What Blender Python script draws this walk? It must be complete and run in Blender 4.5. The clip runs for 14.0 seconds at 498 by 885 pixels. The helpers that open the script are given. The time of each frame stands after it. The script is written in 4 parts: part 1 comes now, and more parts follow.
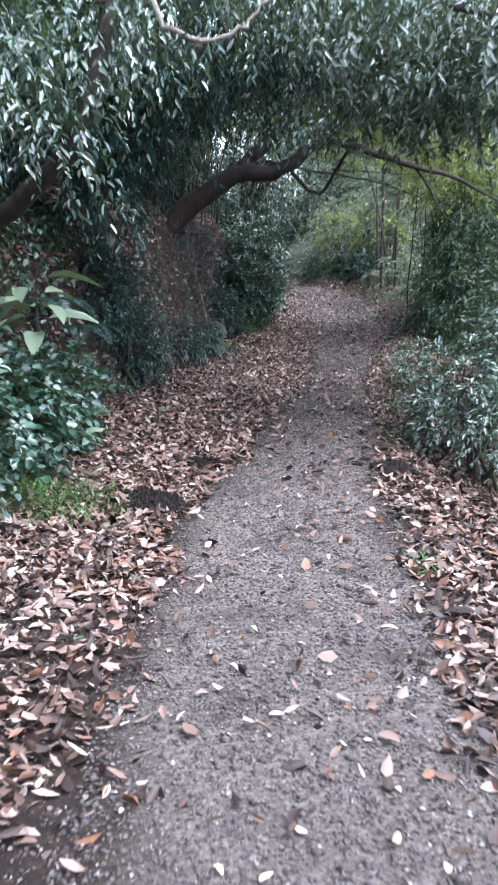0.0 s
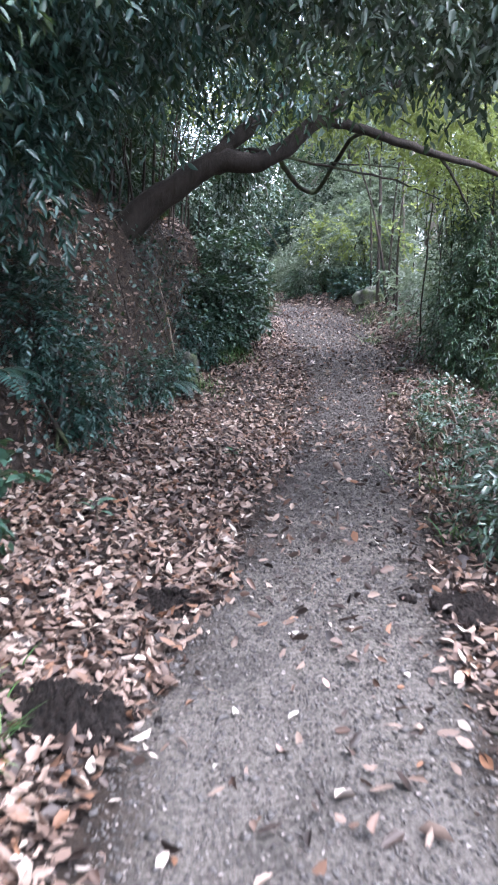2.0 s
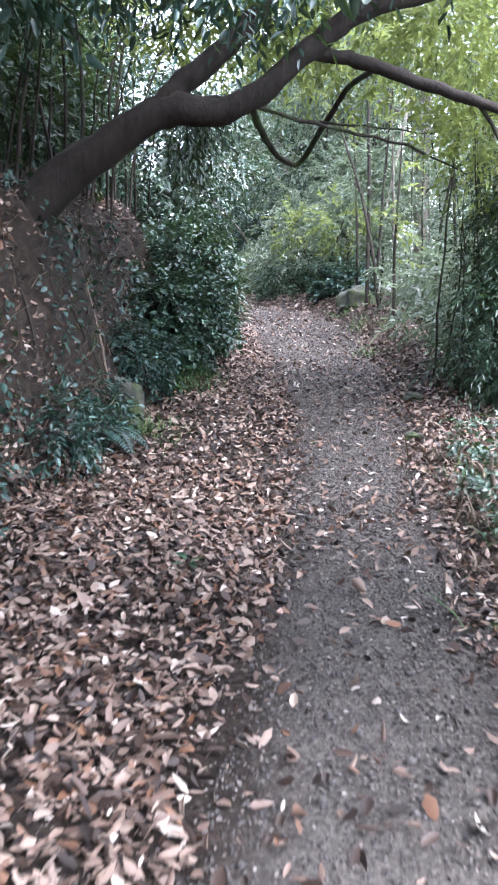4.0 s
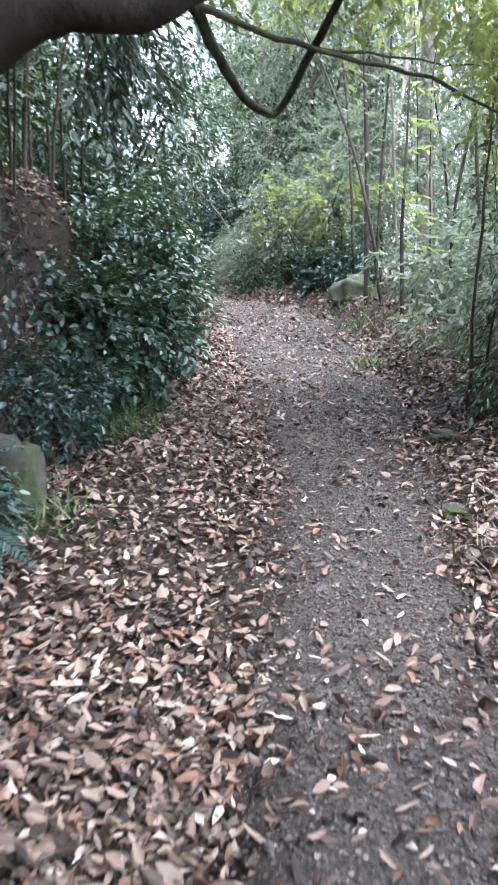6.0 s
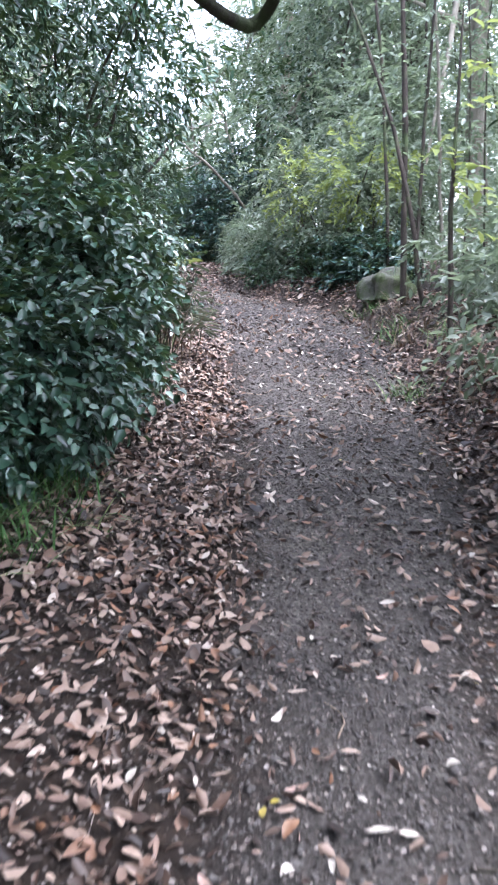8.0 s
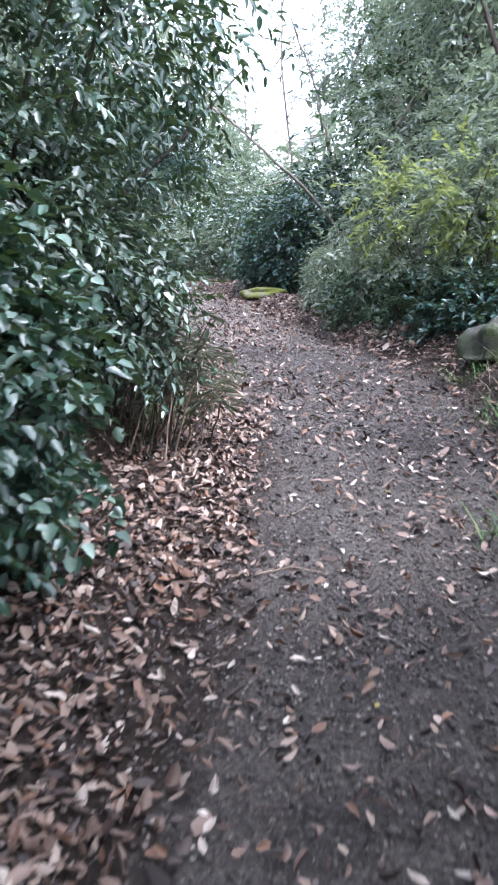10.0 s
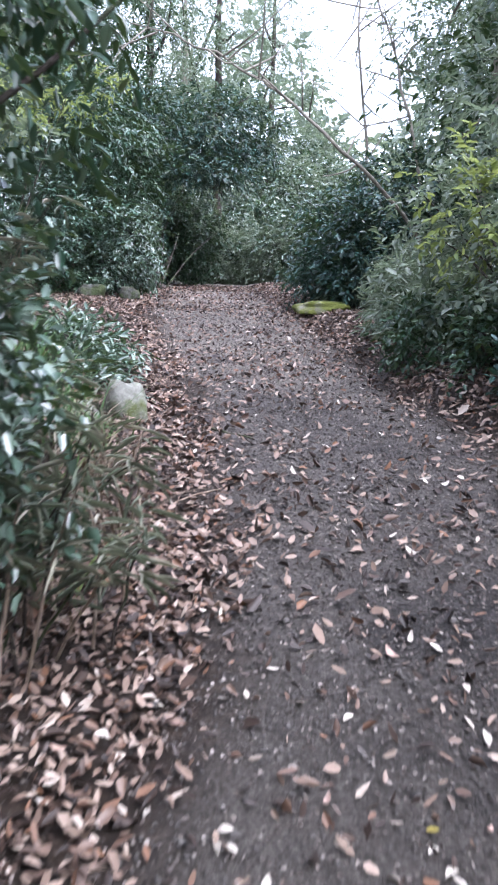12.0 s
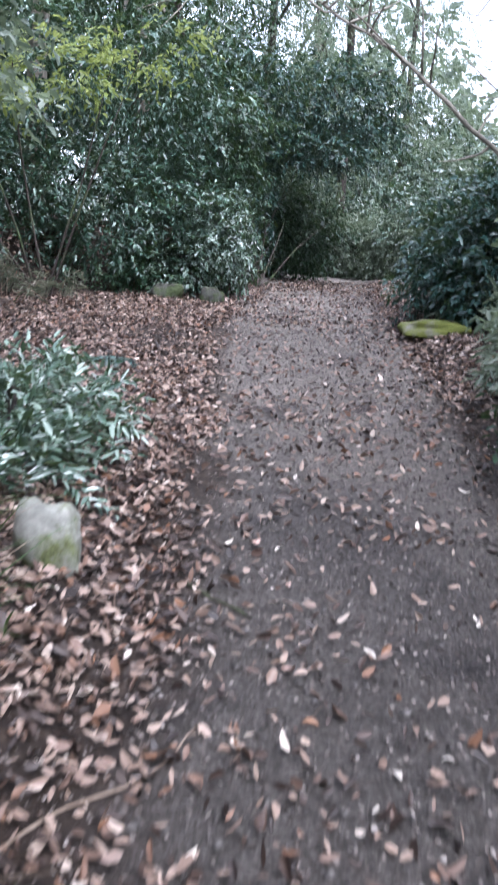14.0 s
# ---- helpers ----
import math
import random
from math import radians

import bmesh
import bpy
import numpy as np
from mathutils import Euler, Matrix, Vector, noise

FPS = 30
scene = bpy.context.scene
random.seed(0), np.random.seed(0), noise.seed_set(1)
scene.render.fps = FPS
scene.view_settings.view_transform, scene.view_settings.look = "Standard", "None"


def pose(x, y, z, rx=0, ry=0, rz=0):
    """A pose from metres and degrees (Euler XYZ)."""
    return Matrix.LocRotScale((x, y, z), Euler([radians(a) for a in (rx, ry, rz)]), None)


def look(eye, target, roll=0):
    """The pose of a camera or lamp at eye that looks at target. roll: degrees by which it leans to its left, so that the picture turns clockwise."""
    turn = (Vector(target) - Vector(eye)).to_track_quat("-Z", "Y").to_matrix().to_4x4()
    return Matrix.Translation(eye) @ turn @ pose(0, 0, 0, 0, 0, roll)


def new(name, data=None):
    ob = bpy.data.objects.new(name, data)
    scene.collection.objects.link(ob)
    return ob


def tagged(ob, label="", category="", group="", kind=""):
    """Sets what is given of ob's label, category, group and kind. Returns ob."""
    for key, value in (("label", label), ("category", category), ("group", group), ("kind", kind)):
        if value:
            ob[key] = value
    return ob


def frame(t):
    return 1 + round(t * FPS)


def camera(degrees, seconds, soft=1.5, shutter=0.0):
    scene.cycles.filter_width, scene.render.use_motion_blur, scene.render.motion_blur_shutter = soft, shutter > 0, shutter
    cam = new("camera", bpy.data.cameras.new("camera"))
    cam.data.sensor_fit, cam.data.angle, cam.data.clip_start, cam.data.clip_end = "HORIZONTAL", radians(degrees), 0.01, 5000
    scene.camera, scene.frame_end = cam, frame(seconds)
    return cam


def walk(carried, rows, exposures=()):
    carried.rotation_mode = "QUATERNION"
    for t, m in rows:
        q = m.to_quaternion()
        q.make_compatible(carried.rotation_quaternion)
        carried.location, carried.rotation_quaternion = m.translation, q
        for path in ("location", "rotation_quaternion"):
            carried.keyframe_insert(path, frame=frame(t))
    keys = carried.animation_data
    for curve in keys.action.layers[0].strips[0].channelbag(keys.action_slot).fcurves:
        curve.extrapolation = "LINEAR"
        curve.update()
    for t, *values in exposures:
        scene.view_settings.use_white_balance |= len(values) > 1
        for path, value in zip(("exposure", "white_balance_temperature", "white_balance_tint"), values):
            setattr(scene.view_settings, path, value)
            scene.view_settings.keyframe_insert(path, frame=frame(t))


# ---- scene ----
cam = camera(31.0, 14.0, soft=2.0, shutter=0.45)
PATH = [
    (0.0, pose(0.000, 0.000, 1.600, 80.00, -0.00, 0.00)),
    (0.5, pose(0.000, 0.646, 1.613, 78.40, -0.69, 0.12)),
    (1.0, pose(-0.052, 1.313, 1.622, 78.40, -1.55, -0.74)),
    (1.5, pose(-0.021, 1.951, 1.647, 78.80, -1.20, -0.50)),
    (2.0, pose(-0.062, 2.622, 1.676, 80.80, -0.20, -1.69)),
    (2.5, pose(-0.042, 3.292, 1.706, 80.31, -0.15, -2.00)),
    (3.0, pose(-0.052, 3.990, 1.710, 80.72, 0.06, -3.67)),
    (5.5, pose(0.312, 7.146, 1.818, 80.52, 0.44, -3.83)),
    (6.0, pose(0.385, 7.732, 1.852, 79.72, 1.34, -4.50)),
    (6.5, pose(0.489, 8.352, 1.891, 78.53, 2.09, -5.44)),
    (7.0, pose(0.614, 8.927, 1.916, 79.42, 1.29, -4.19)),
    (7.5, pose(0.728, 9.471, 1.947, 79.32, 1.01, -4.04)),
    (8.0, pose(0.894, 10.045, 1.973, 78.70, 1.56, -2.10)),
    (10.5, pose(1.515, 13.073, 2.156, 80.30, -0.68, 7.15)),
    (11.0, pose(1.583, 13.716, 2.211, 79.10, -0.97, 9.06)),
    (11.5, pose(1.571, 14.356, 2.280, 78.60, -2.47, 10.12)),
    (12.0, pose(1.619, 15.048, 2.353, 79.72, -1.45, 11.02)),
    (12.5, pose(1.651, 15.671, 2.407, 78.04, -1.54, 12.47)),
    (13.0, pose(1.676, 16.273, 2.480, 76.81, -1.07, 15.03)),
    (13.5, pose(1.664, 16.841, 2.570, 75.93, -2.01, 18.61)),
    (14.0, pose(1.572, 17.468, 2.644, 78.24, -3.33, 19.62)),
]
walk(cam, PATH, exposures=[(0.0, 1.62, 5580, 18), (3.0, 2.08, 5580, 18), (6.0, 2.3, 5700, 13), (8.0, 2.05, 5580, 18), (11.0, 1.68, 5580, 19), (12.0, 1.45, 5580, 19), (14.0, 1.3, 5580, 18)])

# ---- light: an overcast sky over a wooded hillside ----
world = bpy.data.worlds.new("overcast_sky")
scene.world = world
world.use_nodes = True
wn = world.node_tree
sky = wn.nodes.new("ShaderNodeTexSky")
sky.sky_type = "NISHITA"
sky.sun_disc = False
sky.sun_elevation, sky.sun_rotation = radians(63), radians(125)
sky.dust_density, sky.air_density, sky.ozone_density = 3.0, 1.0, 1.0
veil = wn.nodes.new("ShaderNodeHueSaturation")  # a cloud veil: paler and brighter than a clear sky
veil.inputs["Saturation"].default_value, veil.inputs["Value"].default_value = 0.35, 2.0
wn.links.new(sky.outputs[0], veil.inputs["Color"])
wn.links.new(veil.outputs[0], wn.nodes["Background"].inputs[0])
wn.nodes["Background"].inputs[1].default_value = 0.15
sun_data = bpy.data.lights.new("sun", "SUN")
sun_data.energy, sun_data.angle, sun_data.color = 1.3, radians(45), (1.0, 0.97, 0.93)
sun = new("sun", sun_data)
sun.matrix_world = look((16, 2.5, 36), (0.8, 13, 0))

# ---- materials ----


def material(name, rough=0.8, spec=0.3):
    m = bpy.data.materials.new(name)
    m.use_nodes = True
    b = m.node_tree.nodes["Principled BSDF"]
    b.inputs["Roughness"].default_value = rough
    b.inputs["Specular IOR Level"].default_value = spec
    return m, m.node_tree, b


def ramp(nt, stops, fac=None):
    r = nt.nodes.new("ShaderNodeValToRGB")
    e = r.color_ramp.elements
    while len(e) < len(stops):
        e.new(0.5)
    for el, (p, c) in zip(e, stops):
        el.position, el.color = p, (*c, 1)
    if fac is not None:
        nt.links.new(fac, r.inputs[0])
    return r.outputs[0]


def noise_tex(nt, scale, detail=5, rough=0.6, stretch=None):
    tc = nt.nodes.new("ShaderNodeTexCoord")
    n = nt.nodes.new("ShaderNodeTexNoise")
    n.inputs["Scale"].default_value, n.inputs["Detail"].default_value, n.inputs["Roughness"].default_value = scale, detail, rough
    src = tc.outputs["Object"]
    if stretch:
        mp = nt.nodes.new("ShaderNodeMapping")
        mp.inputs["Scale"].default_value = stretch
        nt.links.new(src, mp.inputs[0])
        src = mp.outputs[0]
    nt.links.new(src, n.inputs[0])
    return n.outputs["Fac"]


def mix(nt, fac, a, b, kind="MIX"):
    m = nt.nodes.new("ShaderNodeMix")
    m.data_type, m.blend_type = "RGBA", kind
    for sock, v in ((m.inputs[0], fac), (m.inputs[6], a), (m.inputs[7], b)):
        if isinstance(v, (int, float)):
            sock.default_value = v
        elif isinstance(v, tuple):
            sock.default_value = (*v, 1)
        else:
            nt.links.new(v, sock)
    return m.outputs[2]


def bump(nt, bsdf, height, strength, dist):
    b = nt.nodes.new("ShaderNodeBump")
    b.inputs["Strength"].default_value, b.inputs["Distance"].default_value = strength, dist
    nt.links.new(height, b.inputs["Height"])
    nt.links.new(b.outputs[0], bsdf.inputs["Normal"])


def leaf_material(name, stops, rough=0.38, spec=0.5, through_light=0.16, glow=(0.09, 0.14, 0.025)):
    """A leaf: colour by leaf, fine mottling, gloss, and light passing through."""
    m, nt, b = material(name, rough, spec)
    g = nt.nodes.new("ShaderNodeNewGeometry")
    col = ramp(nt, stops, g.outputs["Random Per Island"])
    col = mix(nt, 0.35, col, ramp(nt, [(0.3, (0.45, 0.45, 0.45)), (0.7, (1, 1, 1))], noise_tex(nt, 60, 3)), "MULTIPLY")
    nt.links.new(col, b.inputs["Base Color"])
    if through_light:
        tr = nt.nodes.new("ShaderNodeBsdfTranslucent")
        tr.inputs[0].default_value = (*glow, 1)
        ms = nt.nodes.new("ShaderNodeMixShader")
        ms.inputs[0].default_value = through_light
        nt.links.new(b.outputs[0], ms.inputs[1])
        nt.links.new(tr.outputs[0], ms.inputs[2])
        nt.links.new(ms.outputs[0], nt.nodes["Material Output"].inputs[0])
    return m


DARK_LEAF = leaf_material("dark_evergreen_leaf", [(0.0, (0.010, 0.030, 0.016)), (0.6, (0.026, 0.068, 0.036)), (1.0, (0.075, 0.125, 0.065))], 0.36, 0.5)
PALE_LEAF = leaf_material("pale_glossy_leaf", [(0.0, (0.03, 0.055, 0.038)), (0.55, (0.08, 0.135, 0.095)), (1.0, (0.30, 0.38, 0.31))], 0.25, 0.95)
BLUE_LEAF = leaf_material("bluish_leaf", [(0.0, (0.008, 0.032, 0.026)), (0.6, (0.022, 0.062, 0.05)), (0.9, (0.045, 0.105, 0.09)), (1.0, (0.12, 0.20, 0.18))], 0.33, 0.55)
LIME_LEAF = leaf_material("yellow_green_leaf", [(0.0, (0.06, 0.10, 0.025)), (0.6, (0.13, 0.18, 0.04)), (1.0, (0.26, 0.31, 0.08))], 0.42, 0.5, 0.4, (0.38, 0.44, 0.13))
# Paled and greyed: distance haze and background light are put into the colour.
HAZED_LEAF = leaf_material("hazed_leaf", [(0.0, (0.05, 0.075, 0.048)), (0.6, (0.115, 0.15, 0.11)), (0.9, (0.22, 0.26, 0.21)), (1.0, (0.36, 0.39, 0.34))], 0.42, 0.5, 0.35, (0.27, 0.34, 0.19))
IVY_LEAF = leaf_material("ivy_leaf", [(0.0, (0.02, 0.05, 0.03)), (0.6, (0.034, 0.082, 0.054)), (0.85, (0.085, 0.16, 0.115)), (1.0, (0.26, 0.36, 0.29))], 0.3, 0.7)
BROAD_LEAF = leaf_material("broad_pale_leaf", [(0.0, (0.14, 0.20, 0.12)), (1.0, (0.27, 0.35, 0.24))], 0.35, 0.6)
GRASS = leaf_material("grass_blade", [(0.0, (0.03, 0.08, 0.022)), (0.7, (0.075, 0.16, 0.045)), (1.0, (0.20, 0.25, 0.10))], 0.5, 0.3)
DRY = leaf_material("dry_stalk", [(0.0, (0.06, 0.045, 0.035)), (0.7, (0.15, 0.115, 0.085)), (1.0, (0.34, 0.28, 0.21))], 0.7, 0.2, 0.1, (0.3, 0.2, 0.1))
LITTER = leaf_material("dead_leaf", [(0.0, (0.018, 0.012, 0.010)), (0.28, (0.055, 0.036, 0.028)), (0.42, (0.12, 0.074, 0.054)), (0.48, (0.20, 0.10, 0.055)), (0.54, (0.15, 0.10, 0.078)), (0.75, (0.235, 0.165, 0.128)), (0.93, (0.32, 0.24, 0.19)), (1.0, (0.48, 0.41, 0.35))], 0.5, 0.35, 0.0)


BLADE = leaf_material("bamboo_grass_blade", [(0.0, (0.05, 0.07, 0.045)), (0.5, (0.13, 0.155, 0.105)), (0.8, (0.27, 0.27, 0.21)), (1.0, (0.42, 0.37, 0.29))], 0.4, 0.5, 0.2, (0.24, 0.26, 0.15))
CRUMB = leaf_material("leaf_crumb", [(0.0, (0.04, 0.033, 0.029)), (0.45, (0.10, 0.082, 0.072)), (0.8, (0.18, 0.152, 0.136)), (1.0, (0.30, 0.265, 0.24))], 0.7, 0.25, 0.0)


def dead_leaf_material(name, colour):
    m, nt, b = material(name, 0.5, 0.4)
    oi = nt.nodes.new("ShaderNodeObjectInfo")
    dark = tuple(c * 0.55 for c in colour)
    col = mix(nt, oi.outputs["Random"], colour, dark)
    col = mix(nt, 0.4, col, ramp(nt, [(0.3, (0.4, 0.35, 0.3)), (0.65, (1, 1, 1))], noise_tex(nt, 45, 4)), "MULTIPLY")
    nt.links.new(col, b.inputs["Base Color"])
    return m


PALE_DEAD = dead_leaf_material("bleached_dead_leaf", (0.60, 0.54, 0.47))
PINK_DEAD = dead_leaf_material("pinkish_dead_leaf", (0.42, 0.29, 0.24))
RUST_DEAD = dead_leaf_material("rusty_dead_leaf", (0.27, 0.14, 0.075))
YELLOW_DEAD = dead_leaf_material("yellow_dead_leaf", (0.42, 0.34, 0.07))


def bark_material(name, a, b_, moss=0.0):
    m, nt, b = material(name, 0.85, 0.25)
    n = noise_tex(nt, 9, 8, 0.7, (1, 1, 0.35))
    col = ramp(nt, [(0.3, a), (0.7, b_)], n)
    if moss:
        mk = ramp(nt, [(0.5, (0, 0, 0)), (0.68, (1, 1, 1))], noise_tex(nt, 2.2, 4))
        col = mix(nt, mk, col, (0.07, 0.10, 0.04))
    nt.links.new(col, b.inputs["Base Color"])
    bump(nt, b, noise_tex(nt, 28, 8, 0.7, (1, 1, 0.3)), 0.8, 0.02)
    return m


BARK = bark_material("grey_brown_bark", (0.014, 0.011, 0.009), (0.052, 0.042, 0.034))
DARK_BARK = bark_material("dark_bark", (0.02, 0.017, 0.014), (0.075, 0.06, 0.05), 0.3)
PALE_BARK = bark_material("pale_twig_bark", (0.12, 0.11, 0.09), (0.30, 0.27, 0.22))
TWIG = bark_material("dry_twig", (0.16, 0.11, 0.08), (0.40, 0.32, 0.25))


def stone_material(name, a, b_, moss=None, lo=0.45, hi=0.6):
    m, nt, b = material(name, 0.85, 0.3)
    col = ramp(nt, [(0.3, a), (0.7, b_)], noise_tex(nt, 7, 8, 0.7))
    col = mix(nt, 0.4, col, ramp(nt, [(0.35, (0.5, 0.5, 0.5)), (0.6, (1, 1, 1))], noise_tex(nt, 45, 4)), "MULTIPLY")
    if moss:
        col = mix(nt, ramp(nt, [(lo, (0, 0, 0)), (hi, (1, 1, 1))], noise_tex(nt, 5, 5)), col, ramp(nt, [(0.3, tuple(c * 0.45 for c in moss)), (0.7, moss)], noise_tex(nt, 90, 4)))
    nt.links.new(col, b.inputs["Base Color"])
    bump(nt, b, noise_tex(nt, 35, 8, 0.7), 0.7, 0.02)
    return m


GREY_STONE = stone_material("lichened_grey_stone", (0.13, 0.13, 0.11), (0.36, 0.36, 0.32), (0.13, 0.15, 0.06), 0.48, 0.62)
MOSS_STONE = stone_material("moss_covered_stone", (0.12, 0.11, 0.09), (0.25, 0.24, 0.2), (0.16, 0.18, 0.035), 0.33, 0.5)
DIM_STONE = stone_material("dark_weathered_stone", (0.035, 0.035, 0.03), (0.12, 0.12, 0.10), (0.06, 0.08, 0.03), 0.42, 0.56)
GRAVEL = stone_material("gravel_stone", (0.05, 0.045, 0.042), (0.16, 0.145, 0.135))
BARE_SOIL, _nt, _b = material("loose_dark_soil", 0.95, 0.15)
_nt.links.new(ramp(_nt, [(0.35, (0.010, 0.008, 0.007)), (0.7, (0.040, 0.031, 0.027))], noise_tex(_nt, 40, 6)), _b.inputs["Base Color"])
bump(_nt, _b, noise_tex(_nt, 60, 8, 0.75), 1.0, 0.03)

# The ground: trodden grey grit on the path, dark humus and soil elsewhere.
GROUND, _nt, _b = material("path_grit_and_humus", 0.9, 0.3)
_at = _nt.nodes.new("ShaderNodeAttribute")
_at.attribute_name = "trodden"
_sep = _nt.nodes.new("ShaderNodeSeparateColor")
_nt.links.new(_at.outputs["Color"], _sep.inputs[0])
_fine = noise_tex(_nt, 55, 8, 0.75)
_grit = ramp(_nt, [(0.34, (0.062, 0.054, 0.048)), (0.5, (0.18, 0.157, 0.135)), (0.66, (0.34, 0.30, 0.265))], _fine)
# Damp mud, darkened further so its colour also holds the trees' shade.
_shaded_mud = ramp(_nt, [(0.36, (0.005, 0.0042, 0.0046)), (0.5, (0.0155, 0.013, 0.014)), (0.68, (0.062, 0.054, 0.058))], _fine)
_path = mix(_nt, ramp(_nt, [(0.52, (0, 0, 0)), (0.72, (0.8, 0.8, 0.8))], noise_tex(_nt, 1.6, 5, 0.65)), _grit, _shaded_mud)
_damp_shade = mix(_nt, ramp(_nt, [(0.5, (0, 0, 0)), (0.68, (0.2, 0.2, 0.2))], noise_tex(_nt, 2.6, 6, 0.7)), _shaded_mud, _grit)  # paler trodden patches
_path = mix(_nt, _sep.outputs[1], _path, _damp_shade)
_soil = ramp(_nt, [(0.3, (0.012, 0.008, 0.006)), (0.5, (0.034, 0.023, 0.016)), (0.75, (0.088, 0.060, 0.042))], noise_tex(_nt, 16, 8, 0.7))
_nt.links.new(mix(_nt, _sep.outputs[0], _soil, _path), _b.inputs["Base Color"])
_sheen = _nt.nodes.new("ShaderNodeMapRange")  # damp soil is smoother than dry grit
_sheen.inputs["To Min"].default_value, _sheen.inputs["To Max"].default_value = 0.9, 0.6
_nt.links.new(_sep.outputs[1], _sheen.inputs["Value"])
_nt.links.new(_sheen.outputs[0], _b.inputs["Roughness"])
bump(_nt, _b, noise_tex(_nt, 42, 9, 0.8), 1.0, 0.034)

# ---- mesh helpers ----
RNG = np.random.default_rng(11)
UP = np.array([0.0, 0.0, 1.0])


def unit(v):
    return v / np.maximum(np.linalg.norm(v, axis=-1, keepdims=True), 1e-9)


def quads_mesh(name, verts, quads, mat, smooth=False):
    me = bpy.data.meshes.new(name)
    verts, quads = np.asarray(verts, np.float32), np.asarray(quads, np.int32)
    me.vertices.add(len(verts))
    me.vertices.foreach_set("co", verts.ravel())
    k = quads.shape[1]
    me.loops.add(quads.size)
    me.loops.foreach_set("vertex_index", quads.ravel())
    me.polygons.add(len(quads))
    me.polygons.foreach_set("loop_start", np.arange(0, quads.size, k, dtype=np.int32))
    if smooth:
        me.polygons.foreach_set("use_smooth", np.ones(len(quads), bool))
    me.update(calc_edges=True)
    me.materials.append(mat)
    return me


def part(name, me, parent=None, label=""):
    ob = new(name, me)
    ob.parent = parent
    return tagged(ob, label=label) if label else ob


def thing(name, x, y, z, label, category, group="", kind="", turn=0):
    ob = new(name)
    ob.matrix_basis = pose(x, y, z, 0, 0, turn)
    ob.empty_display_size = 0.1
    return tagged(ob, label, category, group, kind)


def leaf_arrays(base, way, nrm, length, width, fold=0.18, curl=0.12):
    """Leaves of two folded halves each: six corners, two faces."""
    way = unit(way)
    side = unit(np.cross(way, nrm))
    nrm = np.cross(side, way)
    l, w = length[:, None], width[:, None]
    cor = np.stack([
        base,
        base + way * l * 0.30 - side * w * 0.48 + nrm * w * fold,
        base + way * l * 0.72 - side * w * 0.36 + nrm * (w * fold - l * curl * 0.4),
        base + way * l - nrm * l * curl,
        base + way * l * 0.72 + side * w * 0.36 + nrm * (w * fold - l * curl * 0.4),
        base + way * l * 0.30 + side * w * 0.48 + nrm * w * fold], 1)
    n = len(base)
    f = np.arange(n)[:, None] * 6
    faces = np.stack([f + [0, 3, 2, 1], f + [0, 5, 4, 3]], 1).reshape(-1, 4)
    return cor.reshape(-1, 3), faces


def sprays(rng, centres, ways, k, twig, ll, lw, droop=0.25, spread=0.8):
    """k leaves along each twig, to both sides of it in turn."""
    n = len(centres)
    ways = unit(ways)
    s = np.linspace(0.1, 1.0, k)[None, :, None] * twig * rng.uniform(0.7, 1.3, (n, 1, 1))
    sag = (s ** 2) / max(twig, 1e-3) * droop
    pos = centres[:, None] + ways[:, None] * s - UP * sag
    side = unit(np.cross(ways, UP + rng.normal(0, 0.4, (n, 3))))
    sign = np.where(np.arange(k) % 2, 1.0, -1.0)[None, :, None]
    d = ways[:, None] * 0.7 + side[:, None] * sign * spread + rng.normal(0, 0.28, (n, k, 3)) - UP * droop
    nr = UP * 0.9 + ways[:, None] * 0.15 + rng.normal(0, 0.42, (n, k, 3))
    m = n * k
    size = rng.uniform(0.65, 1.25, m)
    return leaf_arrays(pos.reshape(m, 3), d.reshape(m, 3), nr.reshape(m, 3), ll * size, lw * size * rng.uniform(0.8, 1.2, m))


def in_blobs(rng, blobs, n, inner=0.45):
    """n places in the outer shells of ellipsoids with a lumpy outline, and the way outward at each."""
    vol = np.array([b[3] * b[4] + b[4] * b[5] + b[3] * b[5] for b in blobs])
    pick = rng.choice(len(blobs), n, p=vol / vol.sum())
    B = np.array(blobs)[pick]
    u = unit(rng.normal(size=(n, 3)))
    lump = 1 + 0.22 * np.sin(u[:, 0] * 5 + B[:, 0] * 7) * np.sin(u[:, 1] * 6 + B[:, 1]) + 0.16 * np.sin(u[:, 2] * 9 + B[:, 2] * 5 + u[:, 0] * 4)
    rho = rng.uniform(inner ** 2, 1, n) ** 0.5 * lump
    return B[:, :3] + u * B[:, 3:6] * rho[:, None], u


